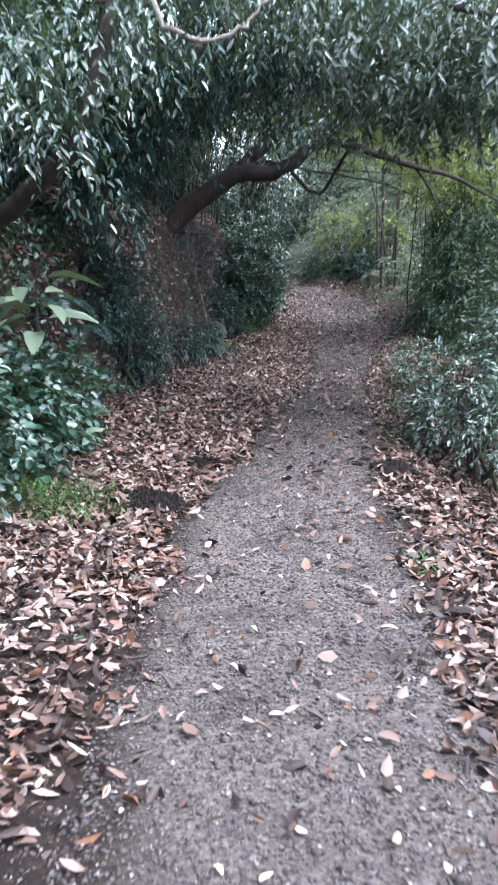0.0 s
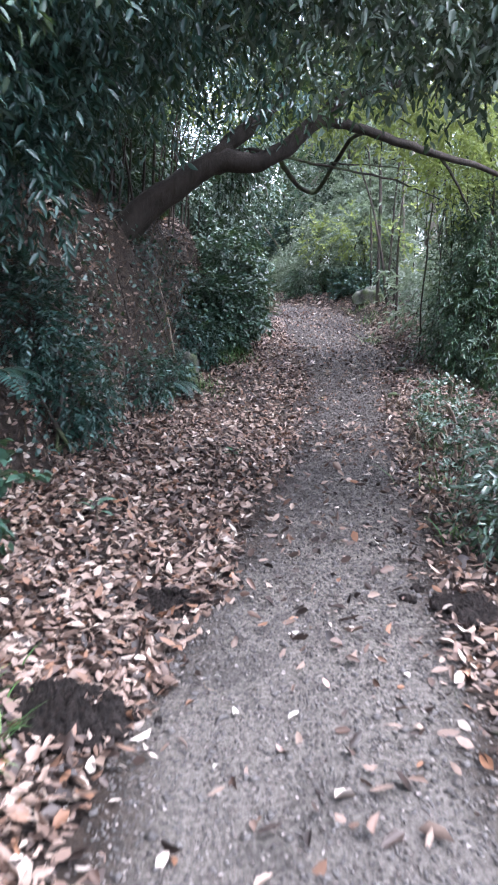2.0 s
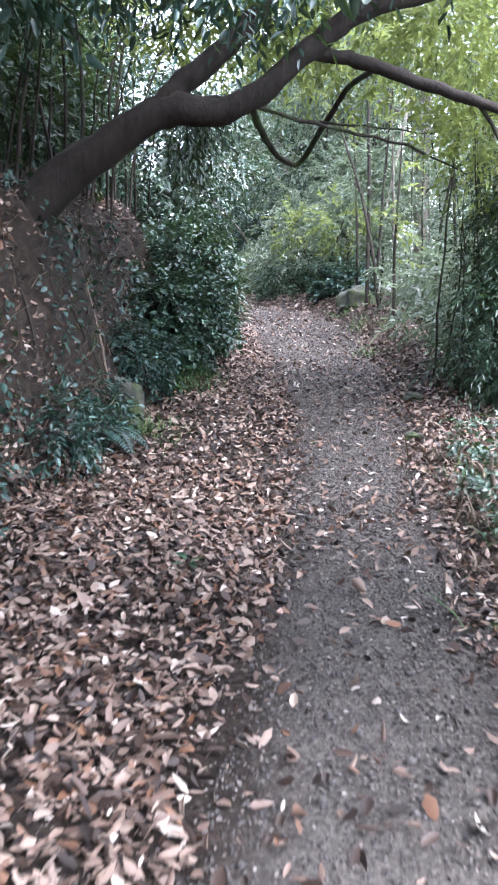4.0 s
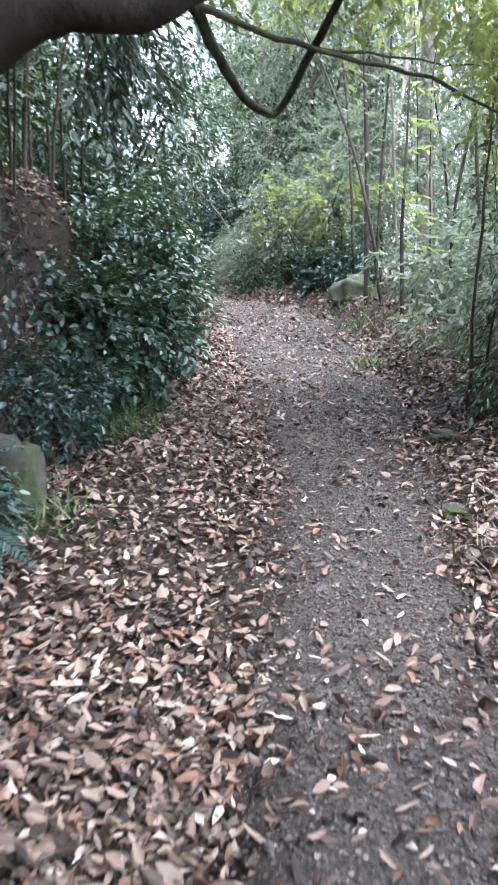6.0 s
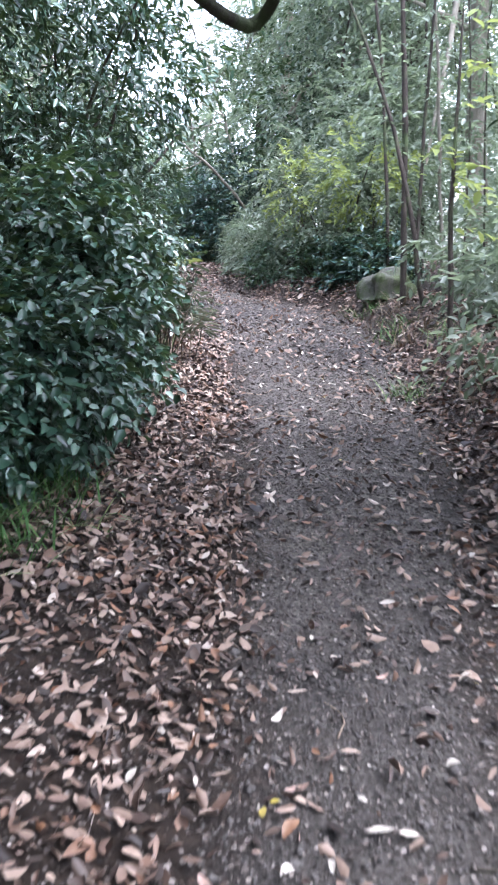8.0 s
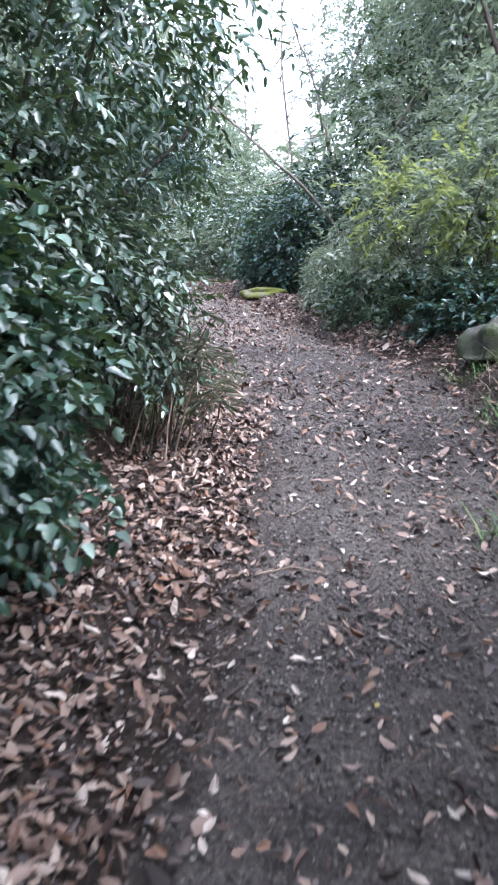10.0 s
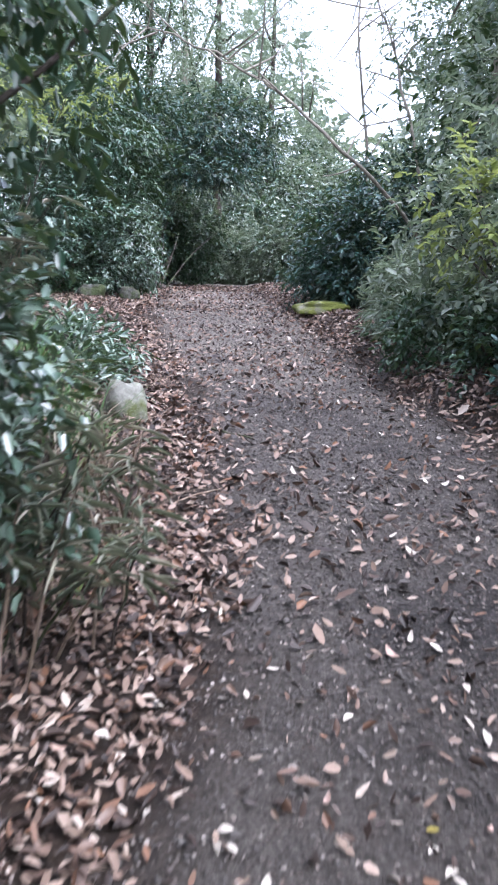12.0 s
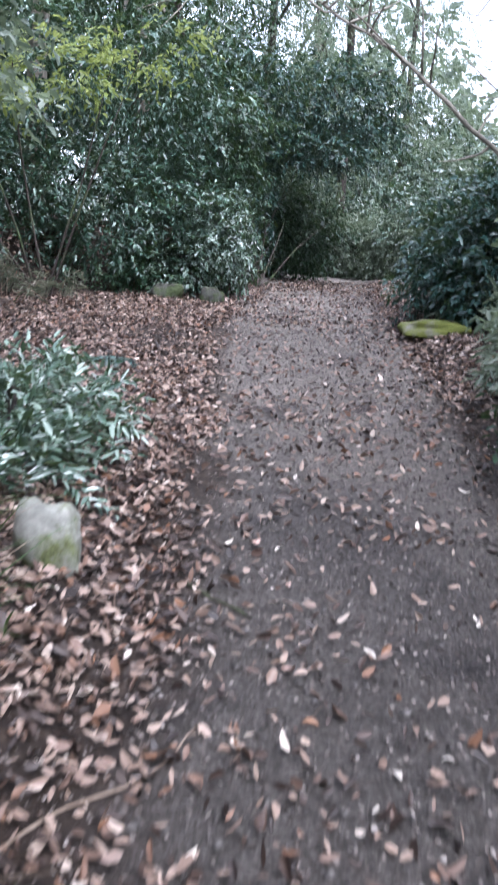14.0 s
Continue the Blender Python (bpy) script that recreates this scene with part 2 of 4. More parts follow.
def tube_mesh(name, pts, radii, mat, sides=7, wobble=0.0, seed=0):
    """A tapered stem along a smooth line through the points."""
    rng = np.random.default_rng(seed)
    P, R = np.asarray(pts, float), np.asarray(radii, float)
    t = np.arange(len(P))
    T = np.linspace(0, len(P) - 1, (len(P) - 1) * (4 if sides > 4 else 2) + 1)
    # Catmull-Rom through the points
    Q = np.vstack([2 * P[0] - P[1], P, 2 * P[-1] - P[-2]])
    i = np.minimum(T.astype(int), len(P) - 2)
    f = (T - i)[:, None]
    a, b, c, d = Q[i], Q[i + 1], Q[i + 2], Q[i + 3]
    line = 0.5 * (2 * b + (c - a) * f + (2 * a - 5 * b + 4 * c - d) * f ** 2 + (3 * b - a - 3 * c + d) * f ** 3)
    rad = np.interp(T, t, R)
    if wobble:
        line += rng.normal(0, wobble, line.shape) * (T > 0)[:, None]
    tan = unit(np.gradient(line, axis=0))
    ref = np.array([0.3, 0.9, 0.25])
    s1 = unit(np.cross(tan, ref))
    s2 = np.cross(tan, s1)
    ang = np.arange(sides) * 2 * np.pi / sides
    rr = rad[:, None] * (1 + rng.normal(0, 0.06, (len(line), sides)))
    V = line[:, None] + (np.cos(ang)[None, :, None] * s1[:, None] + np.sin(ang)[None, :, None] * s2[:, None]) * rr[:, :, None]
    n = len(line)
    r, cc = np.meshgrid(np.arange(n - 1), np.arange(sides), indexing="ij")
    nx = (cc + 1) % sides
    F = np.stack([r * sides + cc, r * sides + nx, (r + 1) * sides + nx, (r + 1) * sides + cc], -1).reshape(-1, 4)
    return quads_mesh(name, V.reshape(-1, 3), F, mat, True)


def lump_mesh(name, rx, ry, rz, mat, seed=0, rough=0.17, cuts=4):
    """A weathered rock: a noisy, slightly squared ball, flat below."""
    bm = bmesh.new()
    bmesh.ops.create_icosphere(bm, subdivisions=cuts, radius=1)
    for v in bm.verts:
        p = v.co.copy()
        q = Vector([math.copysign(abs(c) ** 0.75, c) for c in p])
        k = 1 + rough * noise.noise(p * 1.3 + Vector((seed * 7.1, 0, 0))) * 2 + rough * 0.5 * noise.noise(p * 4 + Vector((0, seed * 3.3, 0)))
        v.co = Vector((q.x * rx * k, q.y * ry * k, max(q.z * rz * k, -0.35 * rz)))
    me = bpy.data.meshes.new(name)
    bm.to_mesh(me)
    bm.free()
    me.polygons.foreach_set("use_smooth", [True] * len(me.polygons))
    me.materials.append(mat)
    return me


# ---- the lie of the land ----
LAND_Y = [-8, 0, 5.5, 7, 9, 10.7, 12.2, 14, 16.8, 18, 19.6, 21, 23.6, 26.6, 32, 42, 80]
LAND_Z = [-.15, .03, .16, .25, .38, .48, .61, .78, 1.0, 1.16, 1.35, 1.48, 1.64, 1.86, 2.1, 2.2, 2.2]
FOOT = ([-8, 5, 7.4, 9.3, 11.5, 13, 14.4, 15.5, 17.3, 18.4, 19.5, 21, 22.5, 24, 27, 28.5, 30, 33, 36, 42, 60],
        [-1.75, -1.6, -1.45, -1.08, -.55, -.22, -.05, .2, .32, .36, -.1, -1.2, -2.6, -4.0, -4.9, -4.2, -3.6, -4.2, -5.3, -6.8, -11])
RISE = ([-8, 12, 15, 17, 19, 20.5, 23, 27, 40], [1.75, 1.7, 1.55, 1.2, .85, .6, .35, .6, .7])
LEFT = ([-8, 0, 2.2, 3.8, 5.7, 7.2, 9.5, 10.7, 12.1, 14, 16.4, 17.5, 19, 20.7, 21.2, 23.5, 27, 35, 41, 60],
        [-.5, -.48, -.47, -.43, -.37, .02, .5, .66, .86, 1.02, 1.05, 1.05, .82, .3, .05, -.8, -2.1, -4.2, -5.4, -10])
RIGHT = ([-8, 3.3, 5.7, 7.2, 9, 10.6, 12, 14, 16, 18.5, 20, 21.5, 23.5, 25.4, 27, 31.2, 40, 60],
         [.95, .87, .86, .98, 1.3, 1.45, 1.67, 2.05, 2.3, 2.45, 2.25, 1.5, .95, .42, -.05, -1.3, -3.4, -8.5])


def smooth(a):
    a = np.clip(a, 0, 1)
    return a * a * (3 - 2 * a)


WAVES = [(RNG.normal(0, 1, 2), RNG.uniform(0, 6.28)) for _ in range(14)]


def ripple(x, y, scale):
    return sum(np.sin((x * k[0] + y * k[1]) * scale + p) for k, p in WAVES) / 5.0


def land(x, y):
    """The height of the ground."""
    x, y = np.asarray(x, float), np.asarray(y, float)
    z = np.interp(y, LAND_Y, LAND_Z)
    foot, rise, left, right = np.interp(y, *FOOT), np.interp(y, *RISE), np.interp(y, *LEFT), np.interp(y, *RIGHT)
    off_l, bank = left - x, foot - x + 0.06 * ripple(y * 1.7, x * 0.6, 3.4)
    apron = np.clip(left - foot, 0.2, 3)
    z = z + 0.14 * smooth(off_l / apron) * (off_l > 0)
    z = z + rise * smooth(bank / 0.62) * (bank > 0) + np.clip(bank - 0.5, 0, 25) * np.interp(y, [24, 31], [0.28, 0.05])
    out = x - right
    berm = np.interp(y, [8, 10, 14, 15.5, 21, 23], [0, .05, .2, .3, .3, .12])
    fall = np.interp(y, [7, 10, 14, 20, 24], [.5, .35, .25, .2, .05])
    z = z + (berm * smooth(out / 0.5) - np.clip(out - 0.25, 0, 14) * fall) * (out > 0)
    away = np.clip(np.maximum(off_l, out), 0, 1)
    return z + 0.012 * ripple(x, y, 4.0) + away * (0.03 * ripple(x, y, 2.2) + 0.02 * ripple(y, x, 6.0)) + smooth(bank / 0.4) * (0.13 * ripple(x, y + 3, 3.3) + 0.07 * ripple(y, x, 7.5)) * (bank > 0)


def axis(lo, hi, step, far):
    near = np.arange(lo, hi + 1e-6, step)
    tail = step * 1.5 ** np.arange(1, 40)
    tail = np.cumsum(tail)
    tail = tail[tail < far]
    return np.concatenate([lo - tail[::-1], near, hi + tail])


gx, gy = axis(-3.2, 4.2, 0.05, 400), axis(0.5, 28.0, 0.065, 400)
GX, GY = np.meshgrid(gx, gy)
GZ = land(GX, GY)
nxv, nyv = len(gx), len(gy)
_i, _j = np.meshgrid(np.arange(nyv - 1), np.arange(nxv - 1), indexing="ij")
_q = np.stack([_i * nxv + _j, _i * nxv + _j + 1, (_i + 1) * nxv + _j + 1, (_i + 1) * nxv + _j], -1).reshape(-1, 4)
ground_mesh = quads_mesh("ground", np.stack([GX, GY, GZ], -1).reshape(-1, 3), _q, GROUND, True)
_att = ground_mesh.color_attributes.new("trodden", "FLOAT_COLOR", "POINT")
_wob = 0.10 * ripple(GX, GY, 3.0)
_l, _r = np.interp(GY, *LEFT), np.interp(GY, *RIGHT)
_on = smooth((GX - _l + 0.12 + _wob) / 0.3) * smooth((_r - GX + 0.1 + _wob) / 0.25)
# Damp darkening by y; paints in tree shade at 12.5, sheen at 14.
_wet_shade = np.interp(GY, [7.2, 9, 12.5, 14, 15.3, 16.5, 18, 20.5, 23], [0, .6, .95, .5, .8, .8, .95, .95, .25])
_att.data.foreach_set("color", np.stack([_on, _wet_shade * (0.6 + 0.4 * np.clip(ripple(GX, GY, 1.7), 0, 1)), 0 * _on, 1 + 0 * _on], -1).astype(np.float32).ravel())
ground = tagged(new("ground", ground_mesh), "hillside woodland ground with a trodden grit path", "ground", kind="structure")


def lz(x, y):
    return float(land(x, y))


def land_normal(x, y):
    e = 0.04
    return unit(np.stack([-(land(x + e, y) - land(x - e, y)) / (2 * e), -(land(x, y + e) - land(x, y - e)) / (2 * e), np.ones_like(x)], -1))


def clear_of_walk(P):
    """True where a leaf would leave free the space that a walker needs."""
    l, r = np.interp(P[:, 1], *LEFT), np.interp(P[:, 1], *RIGHT)
    inside = (P[:, 0] > l - 0.05) & (P[:, 0] < r + 0.0) & (P[:, 2] < np.interp(P[:, 1], LAND_Y, LAND_Z) + 2.35)
    return ~inside | (P[:, 1] > 36)


# ---- kinds of plants ----
def shrub(name, label, blobs, mat, n, k=9, twig=0.22, ll=0.06, lw=0.026, droop=0.25, stems=5, seed=0, category="bush", bark=DARK_BARK, group="", inner=0.4, spread=0.8):
    """A bush: bowed stems from one root, and sprays of leaves in lumpy masses."""
    rng = np.random.default_rng(seed + 100)
    bx, by = np.mean([b[0] for b in blobs]), np.mean([b[1] for b in blobs])
    root = thing(name, bx, by, lz(bx, by), label, category, group)
    base = np.array([bx, by, lz(bx, by)])
    P, u = in_blobs(rng, blobs, n, inner)
    ways = u * 0.8 + rng.normal(0, 0.45, P.shape) - UP * droop * 0.6
    ok = clear_of_walk(P) & (P[:, 2] > land(P[:, 0], P[:, 1]) + 0.02)
    P, ways = P[ok], ways[ok]
    V, F = sprays(rng, P, ways, k, twig, ll, lw, droop, spread)
    part("leaves", quads_mesh("leaves", V - base, F, mat), root)
    for i in range(stems):
        b = blobs[i % len(blobs)]
        u1 = rng.normal(0, 0.45, 3)
        end = np.array(b[:3]) + np.array(b[3:6]) * u1
        foot = base + np.array([rng.normal(0, 0.08), rng.normal(0, 0.08), -0.05])
        mid = foot * 0.5 + end * 0.5 + rng.normal(0, 0.08, 3) + UP * 0.1
        part("stem", tube_mesh("stem", np.array([foot, mid, end]) - base, [0.018, 0.012, 0.004], bark, 5, 0.004, seed + i), root)
    return root


def tree(name, label, x, y, h, crown, mat, n, lean=(0, 0), r=0.12, k=8, twig=0.35, ll=0.1, lw=0.045, limbs=5, seed=0, bark=DARK_BARK, droop=0.3, group="", inner=0.5):
    rng = np.random.default_rng(seed + 500)
    z = lz(x, y)
    root = thing(name, x, y, z, label, "tree", group)
    base = np.array([x, y, z])
    top = base + np.array([lean[0], lean[1], h])
    ln = np.array([base - UP * 0.15, base * 0.65 + top * 0.35 + rng.normal(0, 0.12, 3), base * 0.3 + top * 0.7 + rng.normal(0, 0.15, 3), top])
    part("trunk", tube_mesh("trunk", ln - base, [r * 1.25, r, r * 0.7, r * 0.25], bark, 8, 0.01, seed), root)
    for i in range(limbs):
        b = crown[i % len(crown)]
        s = rng.uniform(0.35, 0.85)
        st = base * (1 - s) + top * s
        end = np.array(b[:3]) + np.array(b[3:6]) * rng.uniform(-0.7, 0.7, 3)
        mid = st * 0.5 + end * 0.5 + rng.normal(0, 0.15, 3)
        part("limb", tube_mesh("limb", np.array([st, mid, end]) - base, [r * 0.45, r * 0.3, r * 0.1], bark, 6, 0.01, seed + i), root)
    P, u = in_blobs(rng, crown, n, inner)
    ways = u * 0.7 + rng.normal(0, 0.5, P.shape) - UP * droop * 0.6
    ok = clear_of_walk(P)
    V, F = sprays(rng, P[ok], ways[ok], k, twig, ll, lw, droop)
    part("crown", quads_mesh("crown", V - base, F, mat), root)
    return root


def sapling(name, label, x, y, h, lean, mat, n=14, ll=0.07, lw=0.03, r=0.012, seed=0, group="", bark=DARK_BARK, low=0.35):
    rng = np.random.default_rng(seed + 900)
    z = lz(x, y)
    root = thing(name, x, y, z, label, "sapling", group)
    pts = np.array([[0, 0, -0.05], [lean[0] * 0.2, lean[1] * 0.2, h * 0.4], [lean[0] * 0.6, lean[1] * 0.6, h * 0.75], [lean[0], lean[1], h]]) + rng.normal(0, 0.03, (4, 3))
    part("stem", tube_mesh("stem", pts, [r, r * 0.85, r * 0.6, r * 0.2], bark, 5, 0.006, seed), root)
    s = rng.uniform(low, 1, n)
    c = np.stack([np.interp(s, [0, .4, .75, 1], pts[:, i]) for i in range(3)], -1)
    ways = rng.normal(0, 1, (n, 3)) * [1, 1, 0.4] + UP * 0.1
    V, F = sprays(rng, c, ways, 8, 0.35, ll, lw, 0.4)
    part("leaves", quads_mesh("leaves", V, F, mat), root)
    return root


def fern(label, x, y, z, size, ways, seed=0):
    """Arching fronds with rows of leaflets."""
    rng = np.random.default_rng(seed)
    root = thing("fern", x, y, z, label, "fern", "ferns")
    for a in ways:
        a = radians(a + rng.normal(0, 6))
        d = np.array([math.cos(a), math.sin(a), 0])
        s = np.linspace(0.08, 1, 22)
        line = d * (s[:, None] * size) + UP * (size * (0.9 * s - 1.05 * s ** 2))[:, None]
        tan = unit(np.gradient(line, axis=0))
        side = np.cross(tan, UP)
        side = unit(side)
        w = size * 0.26 * np.sin(np.pi * np.clip(s * 0.9 + 0.1, 0, 1)) ** 0.8 + 0.01
        base = np.repeat(line, 2, 0)
        sg = np.tile([1.0, -1.0], len(s))[:, None]
        way = np.repeat(side, 2, 0) * sg + np.repeat(tan, 2, 0) * 0.45
        nr = np.cross(np.repeat(side, 2, 0), np.repeat(tan, 2, 0))
        V, F = leaf_arrays(base, way, nr, np.repeat(w, 2), np.full(len(base), size * 0.045), 0.1, 0.1)
        fr = part("frond", quads_mesh("frond", V, F, BLUE_LEAF), root)
        part("rachis", tube_mesh("rachis", line[::3], np.linspace(0.004, 0.001, len(line[::3])), DARK_BARK, 4), fr)
    return root


def tuft(name, label, x, y, size, n, mat, category="grass", seed=0, spread=0.12, group=""):
    """Grass: thin arching blades from one root."""
    rng = np.random.default_rng(seed + 40)
    root_z = lz(x, y)
    a = rng.uniform(0, 6.28, n)
    o = rng.normal(0, spread, (n, 2))
    base = np.stack([o[:, 0], o[:, 1], land(x + o[:, 0], y + o[:, 1]) - root_z - 0.01], -1)
    out = np.stack([np.cos(a), np.sin(a), 0 * a], -1)
    L = (size * rng.uniform(0.5, 1.15, n))[:, None]
    lean, sag = rng.uniform(0.15, 0.7, n)[:, None], rng.uniform(0.1, 0.75, n)[:, None]
    side = np.cross(out, UP) * (rng.uniform(0.5, 1.1, n) * 0.005)[:, None]
    cor = []
    for s, w in ((0, 0.8), (0.4, 1.0), (0.75, 0.7), (1.0, 0.1)):
        mid = base + out * L * (lean * s + 0.45 * s * s) + UP * L * (0.95 * s - sag * s * s)
        cor += [mid - side * w, mid + side * w]
    V = np.stack(cor, 1).reshape(-1, 3)
    F = (np.arange(n)[:, None, None] * 8 + np.array([[0, 1, 3, 2], [2, 3, 5, 4], [4, 5, 7, 6]])[None]).reshape(-1, 4)
    ob = new(name, quads_mesh(name, V, F, mat))
    ob.matrix_basis = pose(x, y, root_z)
    return tagged(ob, label, category, group, "stuff")


def broad_plant(label, x, y, z, size, n, mat, seed=0, tilt=0.3):
    """A plant with few large leaves, each a piece of its own."""
    rng = np.random.default_rng(seed + 70)
    root = thing("broadleaf_plant", x, y, z, label, "plant", "broad-leaved plants")
    part("stem", tube_mesh("stem", [[0.05, 0.02, -2.4 * size], [0.01, 0.0, -0.4 * size], [0, 0.01, size * 0.6]], [0.01, 0.008, 0.005], DARK_BARK, 5), root)
    for i in range(n):
        a = i * 2.4 + rng.normal(0, 0.3)
        d = np.array([math.cos(a), math.sin(a), tilt + rng.normal(0, 0.25)])
        L = size * rng.uniform(0.7, 1.15)
        st = np.array([0, 0, size * (0.6 - 0.1 * i)])
        base = st + unit(d) * size * 0.25
        nr = UP + rng.normal(0, 0.3, 3)
        # five-station blade with a midrib fold
        s = np.array([0, .15, .4, .7, .9, 1.0])
        wd = np.array([0.02, .3, .46, .36, .16, 0.01]) * L * 0.9
        dd = unit(d)
        sd = unit(np.cross(dd, nr))
        nn = np.cross(sd, dd)
        mid = base + dd * (s * L)[:, None] - nn * (s ** 2 * L * 0.3)[:, None]
        lf = mid - sd * wd[:, None] / 2 + nn * (wd * 0.25)[:, None]
        rt = mid + sd * wd[:, None] / 2 + nn * (wd * 0.25)[:, None]
        V = np.concatenate([lf, mid, rt])
        F = [[j, j + 1, j + 7, j + 6] for j in range(5)] + [[j + 6, j + 7, j + 13, j + 12] for j in range(5)]
        lfp = part("leaf", quads_mesh("leaf", V, F, mat, True), root)
        part("leafstalk", tube_mesh("leafstalk", [st, (st + base) / 2 + UP * 0.01, base], [0.004, 0.003, 0.003], DARK_BARK, 4), lfp)
    return root


def ivy_sheet(name, label, spots, n, ll, lw, mat, seed=0, lift=0.1, category="ivy"):
    """Creeper leaves that hug the ground or bank: spots of (x, y, rx, ry)."""
    rng = np.random.default_rng(seed + 300)
    S = np.array(spots)
    w = S[:, 2] * S[:, 3]
    s = S[rng.choice(len(S), n, p=w / w.sum())]
    a, r = rng.uniform(0, 6.28, n), rng.uniform(0, 1, n) ** 0.6
    x, y = s[:, 0] + np.cos(a) * r * s[:, 2], s[:, 1] + np.sin(a) * r * s[:, 3]
    nr = land_normal(x, y)
    z = land(x, y)
    P = np.stack([x, y, z], -1) + nr * (rng.uniform(0.01, 1, n) ** 1.5 * lift)[:, None]
    ok = clear_of_walk(P)
    P, nr = P[ok], nr[ok]
    m = len(P)
    size = rng.uniform(0.6, 1.3, m)
    V, F = leaf_arrays(P, rng.normal(0, 0.6, (m, 3)) - UP * 0.5 + nr * 0.35, nr + UP * 0.5 + rng.normal(0, 0.35, (m, 3)), ll * size, lw * size, 0.12, 0.15)
    cx, cy = S[0, 0], S[0, 1]
    c = np.array([cx, cy, lz(cx, cy)])
    ob = new(name, quads_mesh(name, V - c, F, mat))
    ob.matrix_basis = pose(*c)
    return tagged(ob, label, category, kind="stuff")

# ---- the tree that leans over the path ----
def leaning_tree():
    x, y, z = -0.95, 11.7, 2.1
    root = thing("leaning_tree", x, y, z, "grey-brown evergreen tree leaning from the bank over the path", "tree")
    o = np.array([x, y, z])

    def wood(name, pts, radii, mat=BARK, sides=9, wob=0.006, seed=1):
        return part(name, tube_mesh(name, np.array(pts) - o, radii, mat, sides, wob, seed), root)

    wood("trunk", [(-1.35, 11.6, 2.0), (-0.86, 11.8, 2.5), (-.45, 11.8, 2.78), (-.1, 11.8, 2.99), (.26, 11.8, 2.98), (.49, 11.8, 3.08), (.73, 11.8, 3.27), (.92, 11.8, 3.42), (1.15, 11.8, 3.6), (1.39, 11.8, 3.7), (1.9, 11.9, 3.86), (2.8, 12.2, 4.1)],
         [.17, .145, .125, .115, .095, .085, .08, .08, .075, .07, .06, .03], seed=3)
    wood("limb", [(-.14, 11.8, 3.0), (.0, 11.85, 3.16), (.16, 11.9, 3.3), (.42, 12.0, 3.54), (.7, 12.2, 3.95), (.9, 12.5, 4.6)], [.09, .085, .08, .075, .06, .03], seed=5)
    wood("limb", [(.86, 11.8, 3.38), (1.1, 11.85, 3.37), (1.39, 11.85, 3.3), (1.74, 11.85, 3.18), (2.1, 11.85, 3.07), (2.6, 12, 2.97), (3.3, 12.3, 2.7)], [.055, .05, .048, .043, .038, .03, .015], seed=6)
    wood("branch", [(.45, 11.85, 3.04), (.52, 12.3, 3.12), (.72, 13.3, 3.06), (.92, 13.9, 2.98), (1.11, 14.18, 2.98), (1.22, 13.9, 3.14), (1.36, 13.0, 3.4), (1.4, 12.0, 3.33)],
         [.035, .032, .03, .029, .03, .027, .024, .022], DARK_BARK, 7, .004, 7)
    wood("branch", [(.5, 12.2, 3.12), (.95, 12.8, 3.12), (1.5, 13.2, 3.08), (2.1, 13.4, 2.98), (2.7, 13.8, 2.8)], [.02, .016, .014, .011, .005], DARK_BARK, 6, .008, 8)
    wood("branch", [(1.2, 13.4, 3.22), (1.8, 13.7, 3.22), (2.6, 14, 3.2)], [.012, .009, .004], DARK_BARK, 5, .008, 9)
    wood("branch", [(2.1, 11.85, 3.07), (2.35, 12.0, 2.8), (2.6, 12.2, 2.45)], [.018, .014, .008], DARK_BARK, 5, .008, 10)
    wood("branch", [(-.6, 11.9, 2.8), (-.3, 12.3, 3.05), (.2, 12.5, 3.2), (.45, 12.3, 3.13)], [.05, .045, .04, .035], DARK_BARK, 6, .005, 11)
    rng = np.random.default_rng(21)
    blobs = [(1.6, 13.6, 4.2, 1.6, 1.4, .7), (2.7, 13.2, 3.9, 1.3, 1.3, .7), (.4, 13.2, 4.3, 1.2, 1.2, .6), (2.7, 13.4, 3.1, .6, .6, .35), (3.3, 14.2, 3.6, .8, 1.0, .8)]
    P, u = in_blobs(rng, blobs, 1700, 0.3)
    V, F = sprays(rng, P, u * .6 + rng.normal(0, .5, P.shape) - UP * .1, 8, .3, .085, .036, .25)
    part("crown", quads_mesh("crown", V - o, F, LIME_LEAF), root, "thin yellow-green leaves against the light")
    # The high blobs, z 4.9 and up, are added to shade the path.
    blobs = [(-.7, 11.0, 3.9, .9, .8, .4), (.35, 10.3, 3.45, .5, .45, .28), (-1.9, 11.4, 3.8, .9, 1.0, .6), (.9, 11.0, 4.2, 1.0, .8, .35), (1.4, 11.4, 4.9, 1.4, .9, .35), (-.3, 12.4, 4.9, 1.2, .9, .4), (.6, 11.6, 5.6, 2.0, 1.5, .5), (1.8, 12.4, 5.8, 1.6, 1.4, .5), (-1.3, 12.6, 4.6, 1.0, 1.0, .6)]
    P, u = in_blobs(rng, blobs, 3400, 0.3)
    V, F = sprays(rng, P, u * .6 + rng.normal(0, .5, P.shape) - UP * .4, 9, .26, .085, .03, .4)
    part("crown", quads_mesh("crown", V - o, F, BLUE_LEAF), root, "drooping glossy dark foliage, with high boughs added for shade")
    P, u = in_blobs(rng, [(.0, 12.8, 2.95, .16, .2, .2), (.1, 12.6, 3.2, .2, .25, .15)], 60, 0.2)
    V, F = sprays(rng, P, u * .4 + rng.normal(0, .3, P.shape) - UP * .7 + np.array([.4, 0, 0]), 8, .22, .09, .03, .5)
    part("crown", quads_mesh("crown", V - o, F, PALE_LEAF), root, "pale hanging spray of long leaves")
